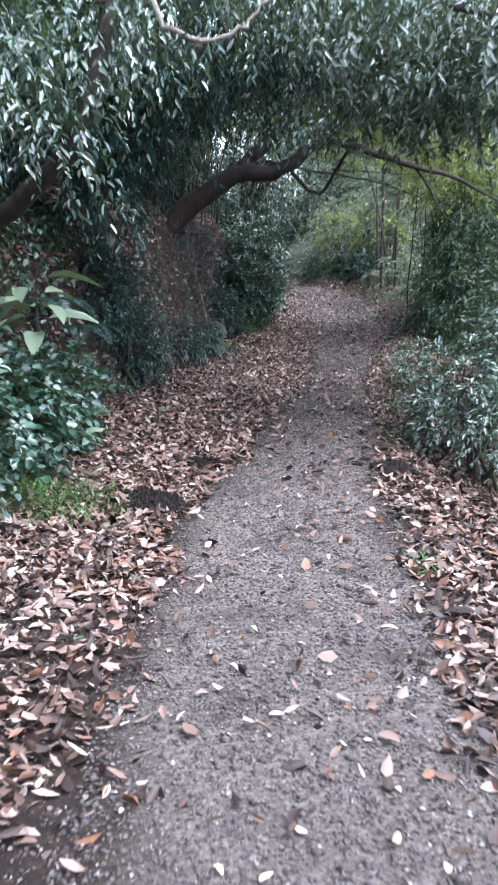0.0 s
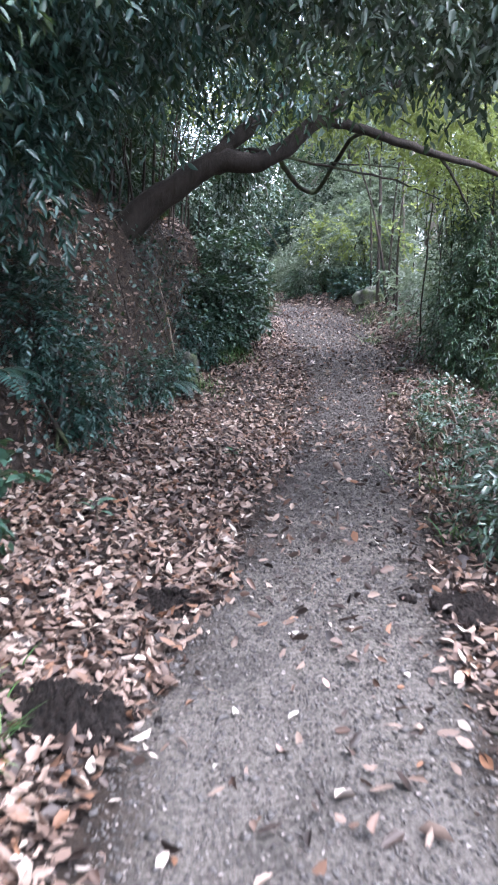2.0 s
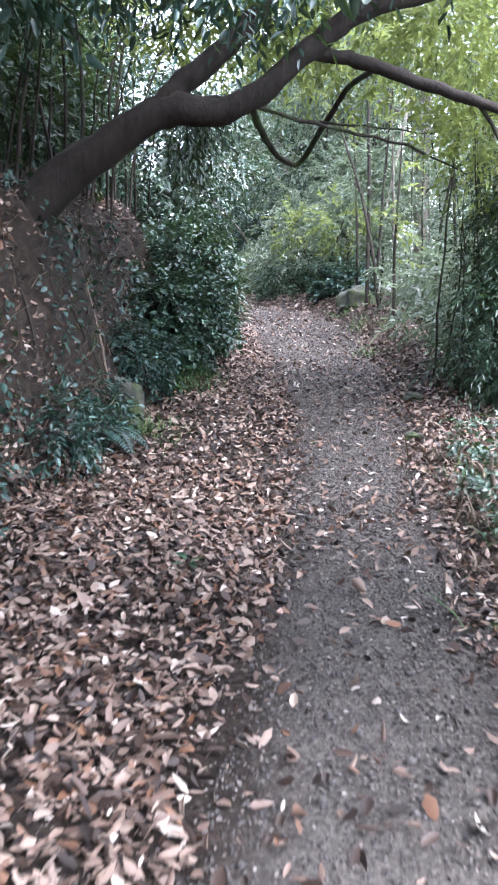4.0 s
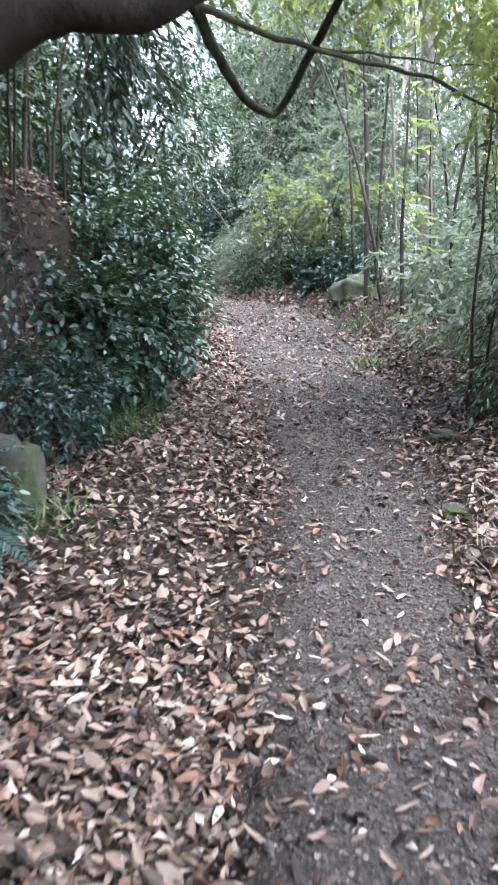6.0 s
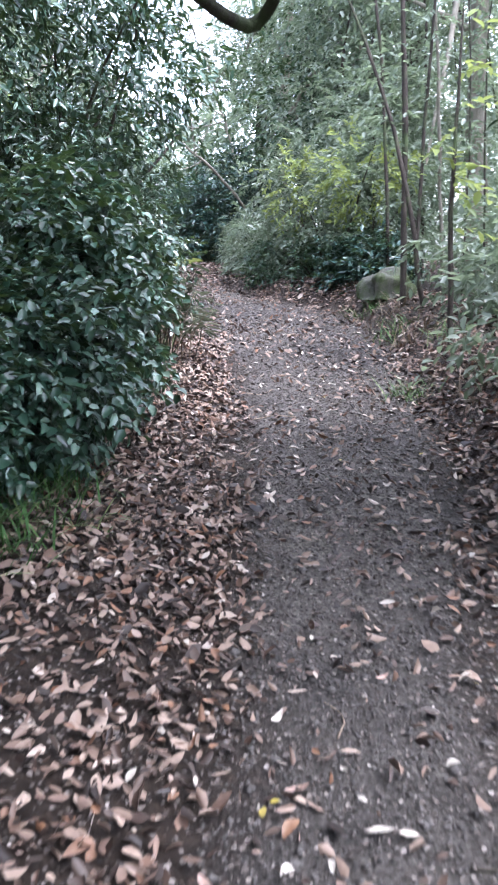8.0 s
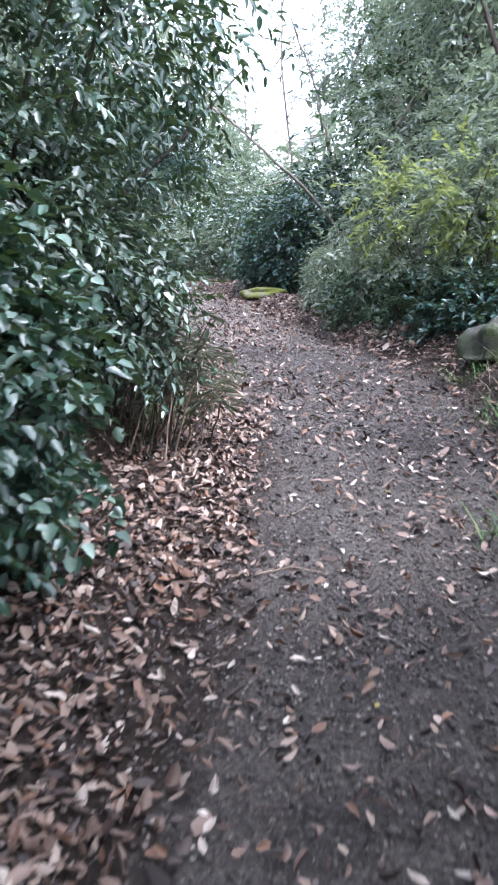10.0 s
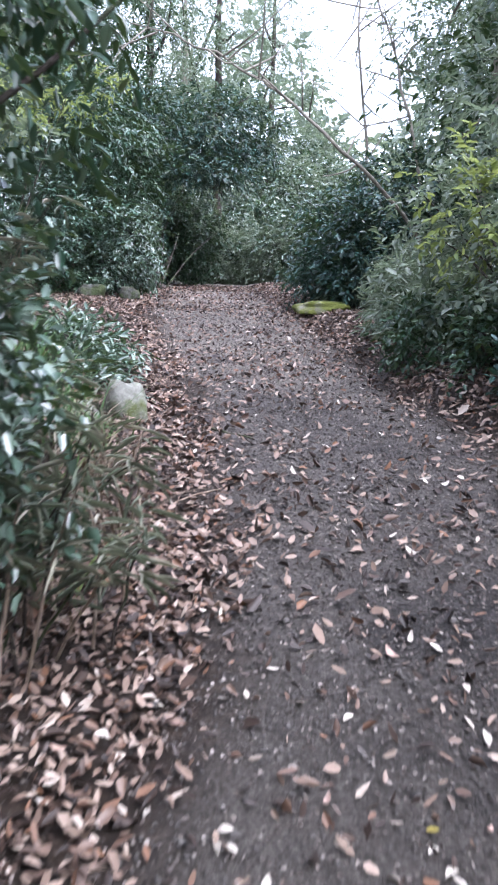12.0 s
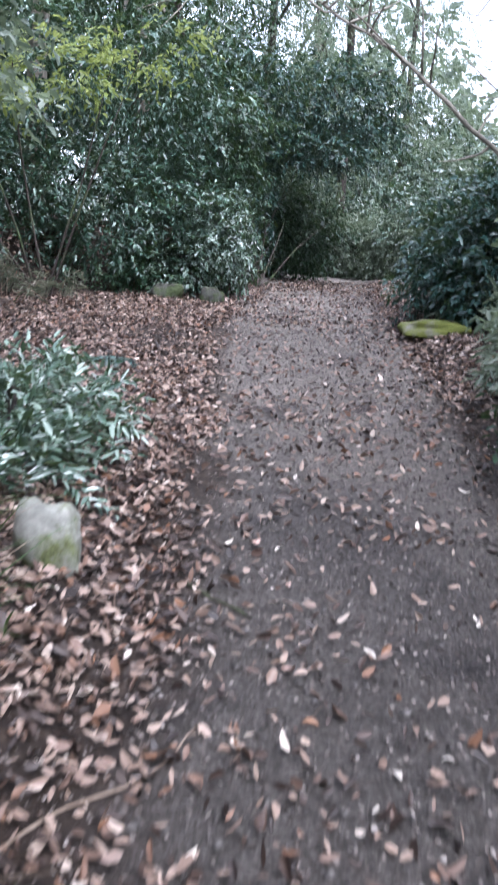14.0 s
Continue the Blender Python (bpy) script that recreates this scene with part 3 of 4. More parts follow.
    wood("branch", [(-.3, 12.3, 3.05), (-.1, 12.6, 3.15), (.05, 12.8, 3.05)], [.012, .009, .004], DARK_BARK, 5, .004, 13)


leaning_tree()


# ---- canopy trees on the bank, whose boughs hang over the start of the path ----
def canopy_tree(label, x, y, line, radii, boughs, clouds, seed):
    z = lz(x, y)
    root = thing("canopy_tree", x, y, z, label, "tree", "bank trees")
    o = np.array([x, y, z])
    part("trunk", tube_mesh("trunk", np.array(line) - o, radii, BARK, 9, .01, seed), root)
    for i, (pts, r0) in enumerate(boughs):
        part("limb", tube_mesh("limb", np.array(pts) - o, np.linspace(r0, r0 * .3, len(pts)), BARK if i % 2 else PALE_BARK, 6, .012, seed + i), root)
    rng = np.random.default_rng(seed)
    for blobs, n, mat, ll, lw, dr in clouds:
        P, u = in_blobs(rng, blobs, n, .25)
        ok = clear_of_walk(P)
        P, u = P[ok], u[ok]
        V, F = sprays(rng, P, u * .5 + rng.normal(0, .5, P.shape) - UP * dr, 9, .24, ll, lw, dr)
        part("crown", quads_mesh("crown", V - o, F, mat), root)
    return root


canopy_tree("evergreen tree with dark drooping leaves above the bank, high crown added for shade", -2.6, 8.6,
            [(-2.6, 8.6, lz(-2.6, 8.6) - .2), (-2.3, 8.5, 3.2), (-1.6, 8.4, 4.2), (-1.0, 8.3, 5.6)], [.2, .17, .13, .06],
            [([(-2.2, 8.5, 3.2), (-1.2, 8.3, 3.5), (.2, 8.4, 3.7), (1.6, 8.6, 3.7)], .07), ([(-1.7, 8.4, 4.0), (-.5, 7.6, 4.0), (.9, 7.0, 3.7), (2.4, 7.4, 3.5)], .06), ([(-1.6, 8.4, 4.2), (.3, 9.2, 4.2), (2.2, 9.4, 3.9)], .06)],
            [([(-1.3, 8.4, 3.1, .9, .9, .55), (-.5, 9.3, 3.65, .8, .6, .35), (-1.9, 7.6, 3.3, 1.0, 1.0, .7), (-.6, 8.0, 3.7, 1.2, .9, .6), (-1.2, 8.0, 2.5, .28, .3, .38)], 2300, BLUE_LEAF, .085, .028, .5),
             ([(1.3, 8.3, 3.35, 1.2, 1.0, .42), (2.3, 7.8, 3.3, 1.0, 1.0, .5), (.5, 7.8, 3.6, .9, .8, .4), (1.6, 7.6, 3.9, 1.4, 1.0, .4), (2.2, 9.0, 3.7, 1.2, 1.0, .45)], 1900, PALE_LEAF, .085, .032, .35),
             # High cloud of larger leaves, added overhead to keep light off the bank.
             ([(-1.6, 7.8, 4.7, 2.0, 2.3, .5), (-2.6, 10.2, 4.9, 1.9, 1.8, .6), (-1.3, 11.8, 5.3, 1.9, 1.4, .5), (-3.0, 6.0, 4.4, 1.5, 1.6, .7), (-3.2, 8.6, 4.0, 1.2, 2.4, 1.0), (-2.9, 11.6, 4.2, 1.0, 1.5, 1.0)], 2900, DARK_LEAF, .12, .052, .3)], 31)
canopy_tree("slender bank tree with a leaning trunk and pale hanging sprays", -2.0, 6.3,
            [(-2.0, 6.3, lz(-2.0, 6.3) - .2), (-1.6, 5.9, 2.0), (-1.1, 5.55, 2.35), (-.9, 5.5, 2.75), (-.75, 5.5, 3.4), (-.5, 5.4, 4.4)], [.075, .065, .06, .055, .05, .03],
            [([(-.85, 5.5, 3.0), (-.6, 5.2, 3.25), (-.45, 5.0, 2.93), (-.18, 5.0, 2.86), (-.02, 5.0, 2.93), (.1, 5.1, 3.1)], .022), ([(-.8, 5.5, 3.2), (-1.2, 5.0, 3.1), (-1.5, 4.7, 2.8)], .025), ([(-.7, 5.5, 3.5), (.2, 5.6, 3.6), (1.2, 5.9, 3.5)], .025)],
            [([(-1.35, 5.0, 2.75, .45, .5, .35), (-1.05, 5.2, 2.5, .22, .25, .3), (-.75, 5.4, 3.1, .6, .5, .3)], 210, PALE_LEAF, .065, .024, .5),
             ([(.2, 5.9, 3.55, 1.0, .7, .25), (1.4, 6.1, 3.5, 1.0, .7, .3), (-1.8, 5.4, 3.2, .7, .8, .5)], 430, PALE_LEAF, .085, .03, .35)], 47)

# ---- left bank: shrubs, creepers, ferns ----
shrub("bush", "low pale-leaved creeping bush at the bank's foot", [(-1.65, 5.9, .75, .42, .65, .38), (-1.5, 6.8, .75, .36, .55, .4), (-1.85, 5.0, .8, .45, .6, .4)], IVY_LEAF, 780, 7, .18, .07, .055, .25, 5, 1)
shrub("bush", "dark small-leaved shrub growing out of the bank", [(-1.4, 8.9, 1.5, .26, .4, .5), (-1.1, 9.2, 1.0, .22, .3, .35)], BLUE_LEAF, 620, 9, .17, .05, .022, .3, 5, 2)
shrub("bush", "dark shrub hanging low on the bank under the trees", [(-.72, 10.9, .95, .16, .22, .2), (-.55, 11.6, .95, .15, .25, .2)], BLUE_LEAF, 190, 9, .17, .05, .022, .35, 4, 3)
shrub("bush", "dense shrub on the bank beside the overhanging tree", [(-2.0, 8.0, 2.1, .4, .5, .4), (-2.3, 7.0, 2.0, .5, .6, .4)], DARK_LEAF, 500, 9, .2, .06, .026, .3, 4, 4)
shrub("bush", "small blue-green shrub at the foot of the bank", [(-.3, 13.1, 1.15, .22, .3, .22), (-.45, 12.7, 1.3, .15, .2, .2)], BLUE_LEAF, 260, 8, .16, .05, .024, .3, 5, 54)
ivy_sheet("ivy", "dark ivy clinging to the shaded bank", [(-1.9, 6.0, .5, 1.0), (-1.75, 7.6, .35, .5), (-2.1, 5.2, .5, .7)], 2300, .055, .045, IVY_LEAF, 1, .14)
ivy_sheet("ivy", "small-leaved creeper over the brown bank", [(-1.3, 9.3, .2, .4), (-.55, 12.7, .2, .4), (-.35, 13.3, .25, .35), (-1.5, 8.8, .25, .4), (-.75, 11.4, .2, .3), (-1.15, 10.3, .25, .5), (-.95, 12.0, .3, .5)], 1750, .05, .034, BLUE_LEAF, 7, .18)
fern("arching green fern on the leafy bank", -1.72, 7.6, lz(-1.72, 7.6) + .12, .5, [-60, -110, -20, 200, 60], 1)
fern("drooping fern at the bank's edge", -1.52, 8.1, lz(-1.52, 8.1) + .12, .45, [-80, -40, -120, 20], 2)
fern("fern on the dark bank", -.6, 11.4, lz(-.6, 11.4) + .1, .38, [-60, -100, -20, 30], 3)
fern("small low fern among dead leaves", -1.95, 24.1, lz(-1.95, 24.1), .28, [0, 60, 120, 180, 240, 300, 30, 150], 4)
broad_plant("large pale green leaves on one stem above the ivy", -1.55, 6.6, 1.42, .38, 11, BROAD_LEAF, 1, -.05)
broad_plant("broad-leaved seedling at the bank's foot", -1.2, 6.3, lz(-1.2, 6.3) + .12, .16, 6, BROAD_LEAF, 2)
broad_plant("green seedling among dead leaves", -.72, 3.45, lz(-.72, 3.45) + .02, .06, 5, DARK_LEAF, 3)
broad_plant("pale seedling on the leaf litter", -.78, 7.6, lz(-.78, 7.6) + .06, .1, 6, PALE_LEAF, 4)
broad_plant("green seedling in the leaf litter", .03, 9.4, lz(.03, 9.4) + .03, .07, 5, DARK_LEAF, 5)
tuft("grass_tuft", "fresh green grass at the bank's foot", -1.3, 5.35, .19, 800, GRASS, seed=1, spread=.2, group="grass tufts")
tuft("grass_tuft", "fresh green grass at the bank's foot", -.98, 5.5, .14, 130, GRASS, seed=2, spread=.08, group="grass tufts")
tuft("grass_tuft", "long dark grass hanging from the bank", -.12, 13.6, .3, 260, GRASS, seed=3, spread=.16, group="grass tufts")
tuft("grass_tuft", "long dark grass hanging from the bank", .0, 14.1, .3, 240, GRASS, seed=4, spread=.16, group="grass tufts")
tuft("grass_tuft", "sparse grass at the path's edge", .95, 4.5, .1, 60, GRASS, seed=5, spread=.08, group="grass tufts")
tuft("grass_tuft", "sparse grass under the bank", -.35, 12.0, .2, 160, GRASS, seed=6, spread=.2, group="grass tufts")

# ---- the ivy-clad spur and thicket on the left ----
shrub("ivy_bush", "glossy ivy mound bulging from the bank's spur", [(.06, 14.5, 1.55, .36, .6, .52), (.16, 15.4, 1.75, .36, .55, .6), (-.25, 13.9, 1.5, .36, .5, .48), (.0, 15.2, 2.15, .45, .75, .35)], IVY_LEAF, 2500, 8, .15, .062, .042, .3, 5, 11, inner=.5)
shrub("bush", "leafy hedge-like bush with glossy pale leaves", [(.12, 17.2, 2.15, .48, .6, .55), (-.2, 16.4, 2.45, .55, .7, .55)], PALE_LEAF, 1900, 8, .17, .058, .03, .35, 6, 12)
shrub("bush", "overhanging thicket bush above the bank", [(-.3, 16.9, 3.3, 1.0, 1.0, .8), (.35, 17.2, 3.5, .6, .7, .6), (-.9, 16.0, 3.5, 1.0, 1.0, .9), (.1, 16.2, 4.2, .9, .9, .6)], IVY_LEAF, 1500, 9, .24, .075, .03, .35, 8, 13)
shrub("bush", "low bush of narrow pale leaves by the leaf-strewn verge", [(-.85, 21.2, 1.75, .36, .45, .25), (-.6, 20.8, 1.6, .22, .3, .2), (-1.2, 21.9, 1.75, .35, .45, .22)], PALE_LEAF, 520, 8, .2, .085, .026, .1, 6, 14)
shrub("bush", "dark thicket on top of the bank behind the leaning trunk", [(-1.4, 14.4, 3.5, .7, .8, .7), (-1.7, 15.9, 4.1, .8, .9, .8), (-2.1, 13.2, 3.9, .8, .8, .9), (-1.6, 18.4, 5.2, 1.1, 1.0, .9), (-2.6, 17, 5.2, 1.2, 1.0, 1.1)], DARK_LEAF, 3200, 9, .24, .09, .04, .35, 9, 53)
for i in range(26):
    rr = np.random.default_rng(i)
    sapling("sapling", "thin dark stem rising from the bank", float(np.interp(12.6 + i * .13, *FOOT)) - rr.uniform(.5, 1.3), 12.6 + i * .13, rr.uniform(1.8, 3.0), (rr.normal(.35, .3), rr.normal(0, .3)), DARK_LEAF, 9, .07, .028, rr.uniform(.009, .022), i, "bank stems", low=.45)
for i in range(12):
    rr = np.random.default_rng(60 + i)
    tuft("dry_grass_tuft", "brown dry stalks under the bush", .1 + rr.normal(0, .16), 16.6 + i * .22, .3, 60, DRY, "dry grass", i, .09, "dry stalks")

for i in range(16):
    rr = np.random.default_rng(1500 + i)
    y = 8.6 + i * .33
    tuft("dry_grass_tuft", "brown dry stalks and roots hanging on the bank", float(np.interp(y, *FOOT)) - rr.uniform(.12, .5), y, .22, 50, DRY, "dry grass", 1500 + i, .1, "dry stalks")
for i in range(11):
    rr = np.random.default_rng(1600 + i)
    y = 17.6 + i * .24
    tuft("grass_tuft", "pale long grass leaning over the leaf-strewn verge", float(np.interp(y, *FOOT)) - rr.uniform(-.05, .35), y, .42, 90, GRASS if i % 3 else DRY, "grass", 1600 + i, .12, "grass tufts")



def bamboo_grass(label, x, y, h, n, seed):
    """Thin canes, each with a spray of long arching blades at its top."""
    rng = np.random.default_rng(seed + 2000)
    z = lz(x, y)
    root = thing("bamboo_grass", x, y, z, label, "bamboo grass", "bamboo grass clumps")
    tops = []
    for i in range(n):
        o = np.array([rng.normal(0, .16), rng.normal(0, .16), 0])
        o[2] = lz(x + o[0], y + o[1]) - z - .03
        H = h * rng.uniform(.55, 1.1)
        tip = o + np.array([rng.normal(.12, .14), rng.normal(-.06, .12), H])
        mid = (o + tip) / 2 + UP * H * .12
        part("cane", tube_mesh("cane", [o, mid, tip], [.006, .005, .002], TWIG if i % 2 else DARK_BARK, 5, .003, seed + i), root)
        tops += [mid * (1 - f) + tip * f for f in (.1, .4, .7, 1.0)]
    tops = np.repeat(np.array(tops), 5, 0) + rng.normal(0, .02, (len(tops) * 5, 3))
    m = len(tops)
    ways = rng.normal(0, 1, (m, 3)) * [1, 1, .35] + np.array([.25, -.2, .05])
    V, F = leaf_arrays(tops, ways, UP + rng.normal(0, .3, (m, 3)), rng.uniform(.07, .16, m), rng.uniform(.007, .014, m), .1, .3)
    ok = clear_of_walk(V.reshape(-1, 6, 3)[:, 3] + [x, y, z])
    V = V.reshape(-1, 6, 3)[ok].reshape(-1, 3)
    part("blades", quads_mesh("blades", V, F[:len(V) // 3], BLADE), root)


for i in range(5):
    rr = np.random.default_rng(2100 + i)
    y = 17.3 + i * .22
    bamboo_grass("arching bamboo grass with narrow pale-edged blades on the bank", float(np.interp(y, *FOOT)) - rr.uniform(-.05, .35), y, float(np.interp(y, [17.5, 18.6, 20.2], [.8, .6, .35])) * rr.uniform(.8, 1.1), 9, i)
for i in range(5):
    rr = np.random.default_rng(2200 + i)
    bamboo_grass("low bright green bamboo grass under the wood's edge", -3.9 - i * .45, 26.7 + rr.normal(0, .25), .38, 7, 31 + i)
shrub("bush", "dark low undergrowth beneath the wood edge", [(-4.6, 28.3, 2.4, .7, .5, .5), (-5.9, 27.6, 2.5, .8, .6, .6), (-7.2, 27.0, 2.6, .9, .6, .7), (-3.9, 28.8, 2.3, .4, .4, .4), (-8.4, 27.5, 2.9, .9, .7, .9)], DARK_LEAF, 2200, 9, .22, .07, .03, .3, 9, 52)

# ---- right side: bushes and bamboo-like stems ----
shrub("bush", "bluish pale-leaved bush on the falling slope", [(1.85, 7.5, .75, .4, .5, .36), (2.1, 6.9, .6, .42, .5, .34), (2.35, 7.8, 1.15, .4, .5, .35), (1.5, 7.6, .42, .2, .35, .16)], PALE_LEAF, 720, 9, .18, .06, .024, .25, 11, 21)
shrub("bush", "dark bushy mass behind the pale bush", [(3.0, 8.6, 1.0, .8, .9, .9), (3.3, 10.0, 1.3, .9, .9, 1.0)], DARK_LEAF, 1300, 9, .24, .07, .028, .3, 6, 22)
shrub("bush", "dark shaded thicket of thin upright stems", [(3.0, 13.2, 1.4, .55, .7, .8), (3.3, 13.6, 2.3, .7, .8, .8), (2.85, 13.9, .95, .4, .5, .4)], DARK_LEAF, 1700, 9, .24, .075, .02, .5, 14, 23)
for i in range(34):
    rr = np.random.default_rng(200 + i)
    sapling("sapling", "thin upright stem in the shaded thicket", rr.uniform(2.45, 3.8), rr.uniform(12.2, 15.5), rr.uniform(1.6, 3.2), (rr.normal(-.05, .15), rr.normal(0, .2)), DARK_LEAF, 8, .08, .02, rr.uniform(.006, .014), 200 + i, "thicket stems", low=.3)
for i in range(30):
    rr = np.random.default_rng(300 + i)
    sapling("sapling", "slender young tree beside the path", rr.uniform(2.7, 6.5), rr.uniform(16.5, 24), rr.uniform(3.0, 5.5), (rr.normal(-.1, .35), rr.normal(0, .3)), HAZED_LEAF if i % 5 else LIME_LEAF, 22, .08, .034, rr.uniform(.01, .03), 300 + i, "young trees", DARK_BARK if i % 4 else PALE_BARK, .3)
sapling("sapling", "thin dark sapling with a few bright leaves", 2.74, 17.2, 2.6, (.1, .2), LIME_LEAF, 12, .1, .05, .025, 401, "young trees")
sapling("sapling", "straight dark sapling behind the boulder", 2.75, 19.0, 4.2, (-.05, .1), HAZED_LEAF, 14, .09, .04, .035, 402, "young trees")
shrub("bush", "low green undergrowth by the boulder", [(2.4, 20.9, 1.85, .3, .3, .3), (2.75, 20.6, 1.9, .4, .35, .35)], BLUE_LEAF, 560, 8, .18, .07, .032, .2, 4, 24)
shrub("bush", "brown-green undergrowth on the path's bend", [(2.2, 21.7, 1.9, .4, .55, .42), (2.7, 21.4, 1.95, .5, .6, .5), (1.75, 22.6, 1.95, .4, .5, .35)], DARK_LEAF, 900, 9, .2, .06, .03, .3, 5, 25)
shrub("bush", "tall light green bush at the bend", [(2.2, 22.6, 2.7, .8, .8, .9), (2.9, 21.6, 2.6, .8, .8, .9), (3.2, 22.8, 3.6, .9, 1.0, 1.0)], HAZED_LEAF, 1700, 9, .26, .08, .036, .25, 8, 26)
shrub("bush", "tall glossy blue-green camellia-like bush", [(.75, 27.6, 2.75, .75, .8, .8), (.3, 28.2, 2.5, .6, .8, .6), (1.2, 28.4, 3.4, .8, .9, .8), (.7, 29.6, 2.9, .9, 1.0, .8)], BLUE_LEAF, 2300, 9, .24, .085, .04, .25, 8, 27)
shrub("bush", "tufted narrow-leaved bush behind the mossy stone", [(.95, 27.5, 2.3, .4, .35, .35), (1.6, 25.9, 2.3, .4, .6, .5), (1.5, 24.4, 2.1, .35, .7, .55)], HAZED_LEAF, 900, 8, .26, .13, .022, .3, 6, 28)
for i in range(28):
    rr = np.random.default_rng(800 + i)
    x, y = (rr.uniform(3.3, 8), rr.uniform(14.5, 27)) if i < 16 else (rr.uniform(4.2, 9.5), rr.uniform(0, 14))
    z = lz(x, y)
    shrub("bush", "leafy undergrowth on the wooded slope", [(x, y, z + .6, .8, .8, .7), (x + .5, y + .4, z + .5, .7, .7, .55)], HAZED_LEAF if i % 2 else DARK_LEAF, 420, 8, .3, .1, .045, .3, 3, 800 + i, group="undergrowth")
for i in range(10):
    rr = np.random.default_rng(90 + i)
    tuft("dry_grass_tuft", "pale dry grass at the path's edge", 2.5 + rr.normal(.15, .15), 15.5 + i * .5, .25, 60, DRY if i % 2 else GRASS, "dry grass", 30 + i, .1, "dry stalks")

for i in range(12):
    rr = np.random.default_rng(2300 + i)
    y = 7.6 + i * .36
    tuft("dry_grass_tuft", "pale dry stalks leaning over the path's edge", float(np.interp(y, *RIGHT)) + rr.uniform(.12, .4), y, .24, 45, DRY if i % 3 else GRASS, "dry grass", 2300 + i, .09, "dry stalks")
for i in range(5):
    rr = np.random.default_rng(2400 + i)
    y = 8.3 + i * .75
    x = float(np.interp(y, *RIGHT)) + rr.uniform(.35, .6)
    shrub("bush", "sparse low plant with pale leaves on the path's edge", [(x, y, lz(x, y) + .2, .22, .28, .18)], PALE_LEAF, 60, 7, .14, .05, .026, .2, 6, 2400 + i, group="edge plants", bark=TWIG)

# ---- the far end: hedge, arch of bushes, wood edge ----
shrub("hedge", "dense evergreen wood edge over the leaf-strewn verge", [(-8.5, 30, 3.8, 2.0, 1.0, 1.8), (-6.5, 30.5, 3.6, 1.6, .8, 1.6), (-4.6, 28.6, 3.2, 1.1, .9, 1.0), (-5.8, 27.8, 3.2, 1.2, .9, 1.2), (-3.9, 29.6, 3.2, .8, .9, .9), (-7.0, 27.0, 3.4, 1.2, 1.0, 1.4), (-4.4, 29.5, 4.9, 1.3, 1.0, .9), (-6.0, 28.4, 5.0, 1.4, 1.1, 1.0)], IVY_LEAF, 5200, 9, .28, .09, .038, .3, 10, 41, "hedge")
shrub("bush", "pale leafy bush sweeping down to the path", [(-3.2, 29.6, 2.9, .6, .7, .7), (-2.9, 30.3, 2.5, .45, .6, .4), (-3.6, 29.2, 2.4, .5, .5, .4)], PALE_LEAF, 1100, 9, .22, .07, .032, .4, 6, 42)
shrub("bush", "dark arching bush at the end of the path", [(-4.6, 34.5, 3.9, 1.3, 1.0, 1.3), (-3.4, 34.8, 4.5, 1.2, .9, .7), (-5.5, 33.0, 3.6, 1.0, 1.2, 1.2), (-3.2, 35.5, 5.6, 1.5, 1.0, 1.0), (-5.0, 34.0, 5.6, 1.5, 1.0, 1.0)], BLUE_LEAF, 4200, 9, .3, .1, .042, .3, 8, 43)
# Dark leaves fill the hollow at the path's end in place of deep shade.
shrub("bush", "dark-leaved undergrowth standing in for the hollow's shade", [(-4.1, 37.0, 3.3, .8, .5, 1.0), (-4.9, 36.2, 3.2, .8, .6, 1.0), (-5.2, 37.5, 3.6, 1.0, .6, 1.2)], DARK_LEAF, 1900, 8, .3, .1, .045, .3, 5, 44)
# Pale leaves carry the sunlit look of this undergrowth.
shrub("bush", "undergrowth beyond the path, sunlight put into its pale leaves", [(-3.6, 42.5, 3.5, 1.3, 1.0, 1.1), (-5.2, 43.5, 3.6, 1.5, 1.0, 1.2), (-1.6, 41, 3.6, 1.6, 1.4, 1.3), (-4.4, 45, 5.2, 2.0, 1.2, 1.2), (0, 38, 3.6, 1.5, 1.5, 1.2), (-7.0, 47, 5, 2.5, 1.5, 2.2), (-3, 48, 5, 2.5, 1.5, 2.0)], PALE_LEAF, 5200, 8, .35, .14, .06, .3, 5, 45)

# The haze at the path's end comes from the pale leaf colour.
shrub("bush", "leafy bush paled for haze where the path bends away", [(-3.9, 41.0, 3.0, 1.0, .7, 1.0), (-5.3, 41.3, 3.1, 1.0, .7, 1.1), (-2.6, 40.2, 3.0, .9, .7, 1.0), (-6.6, 40.5, 3.2, .9, .8, 1.2)], HAZED_LEAF, 2600, 8, .3, .1, .045, .3, 5, 48)
shrub("bush", "tangled thicket closing the end of the path", [(-5.4, 46, 4.0, 2.2, 1.2, 1.8), (-9, 45, 4.5, 2.4, 1.4, 2.4), (-1.5, 45, 4.5, 2.2, 1.3, 2.0), (1.5, 43, 4.0, 2.0, 1.3, 1.8), (-3.5, 49, 6.5, 2.6, 1.2, 1.6)], HAZED_LEAF, 4200, 8, .4, .15, .065, .3, 6, 46)
shrub("bush", "dark evergreen bush at the wood's corner", [(-3.0, 33.2, 3.2, .5, .8, .8), (-3.6, 32.2, 3.0, .5, .8, .8), (-4.0, 31.3, 4.4, 1.0, 1.0, 1.0)], DARK_LEAF, 1700, 9, .26, .085, .036, .35, 5, 47)
shrub("bush", "bright yellow-green bush in front of the dark wood edge", [(-4.2, 26.9, 4.6, .9, .5, .3), (-5.2, 26.2, 4.2, .9, .5, .5), (-3.3, 27.4, 4.9, .7, .4, .22)], LIME_LEAF, 230, 8, .3, .09, .04, .2, 5, 49)
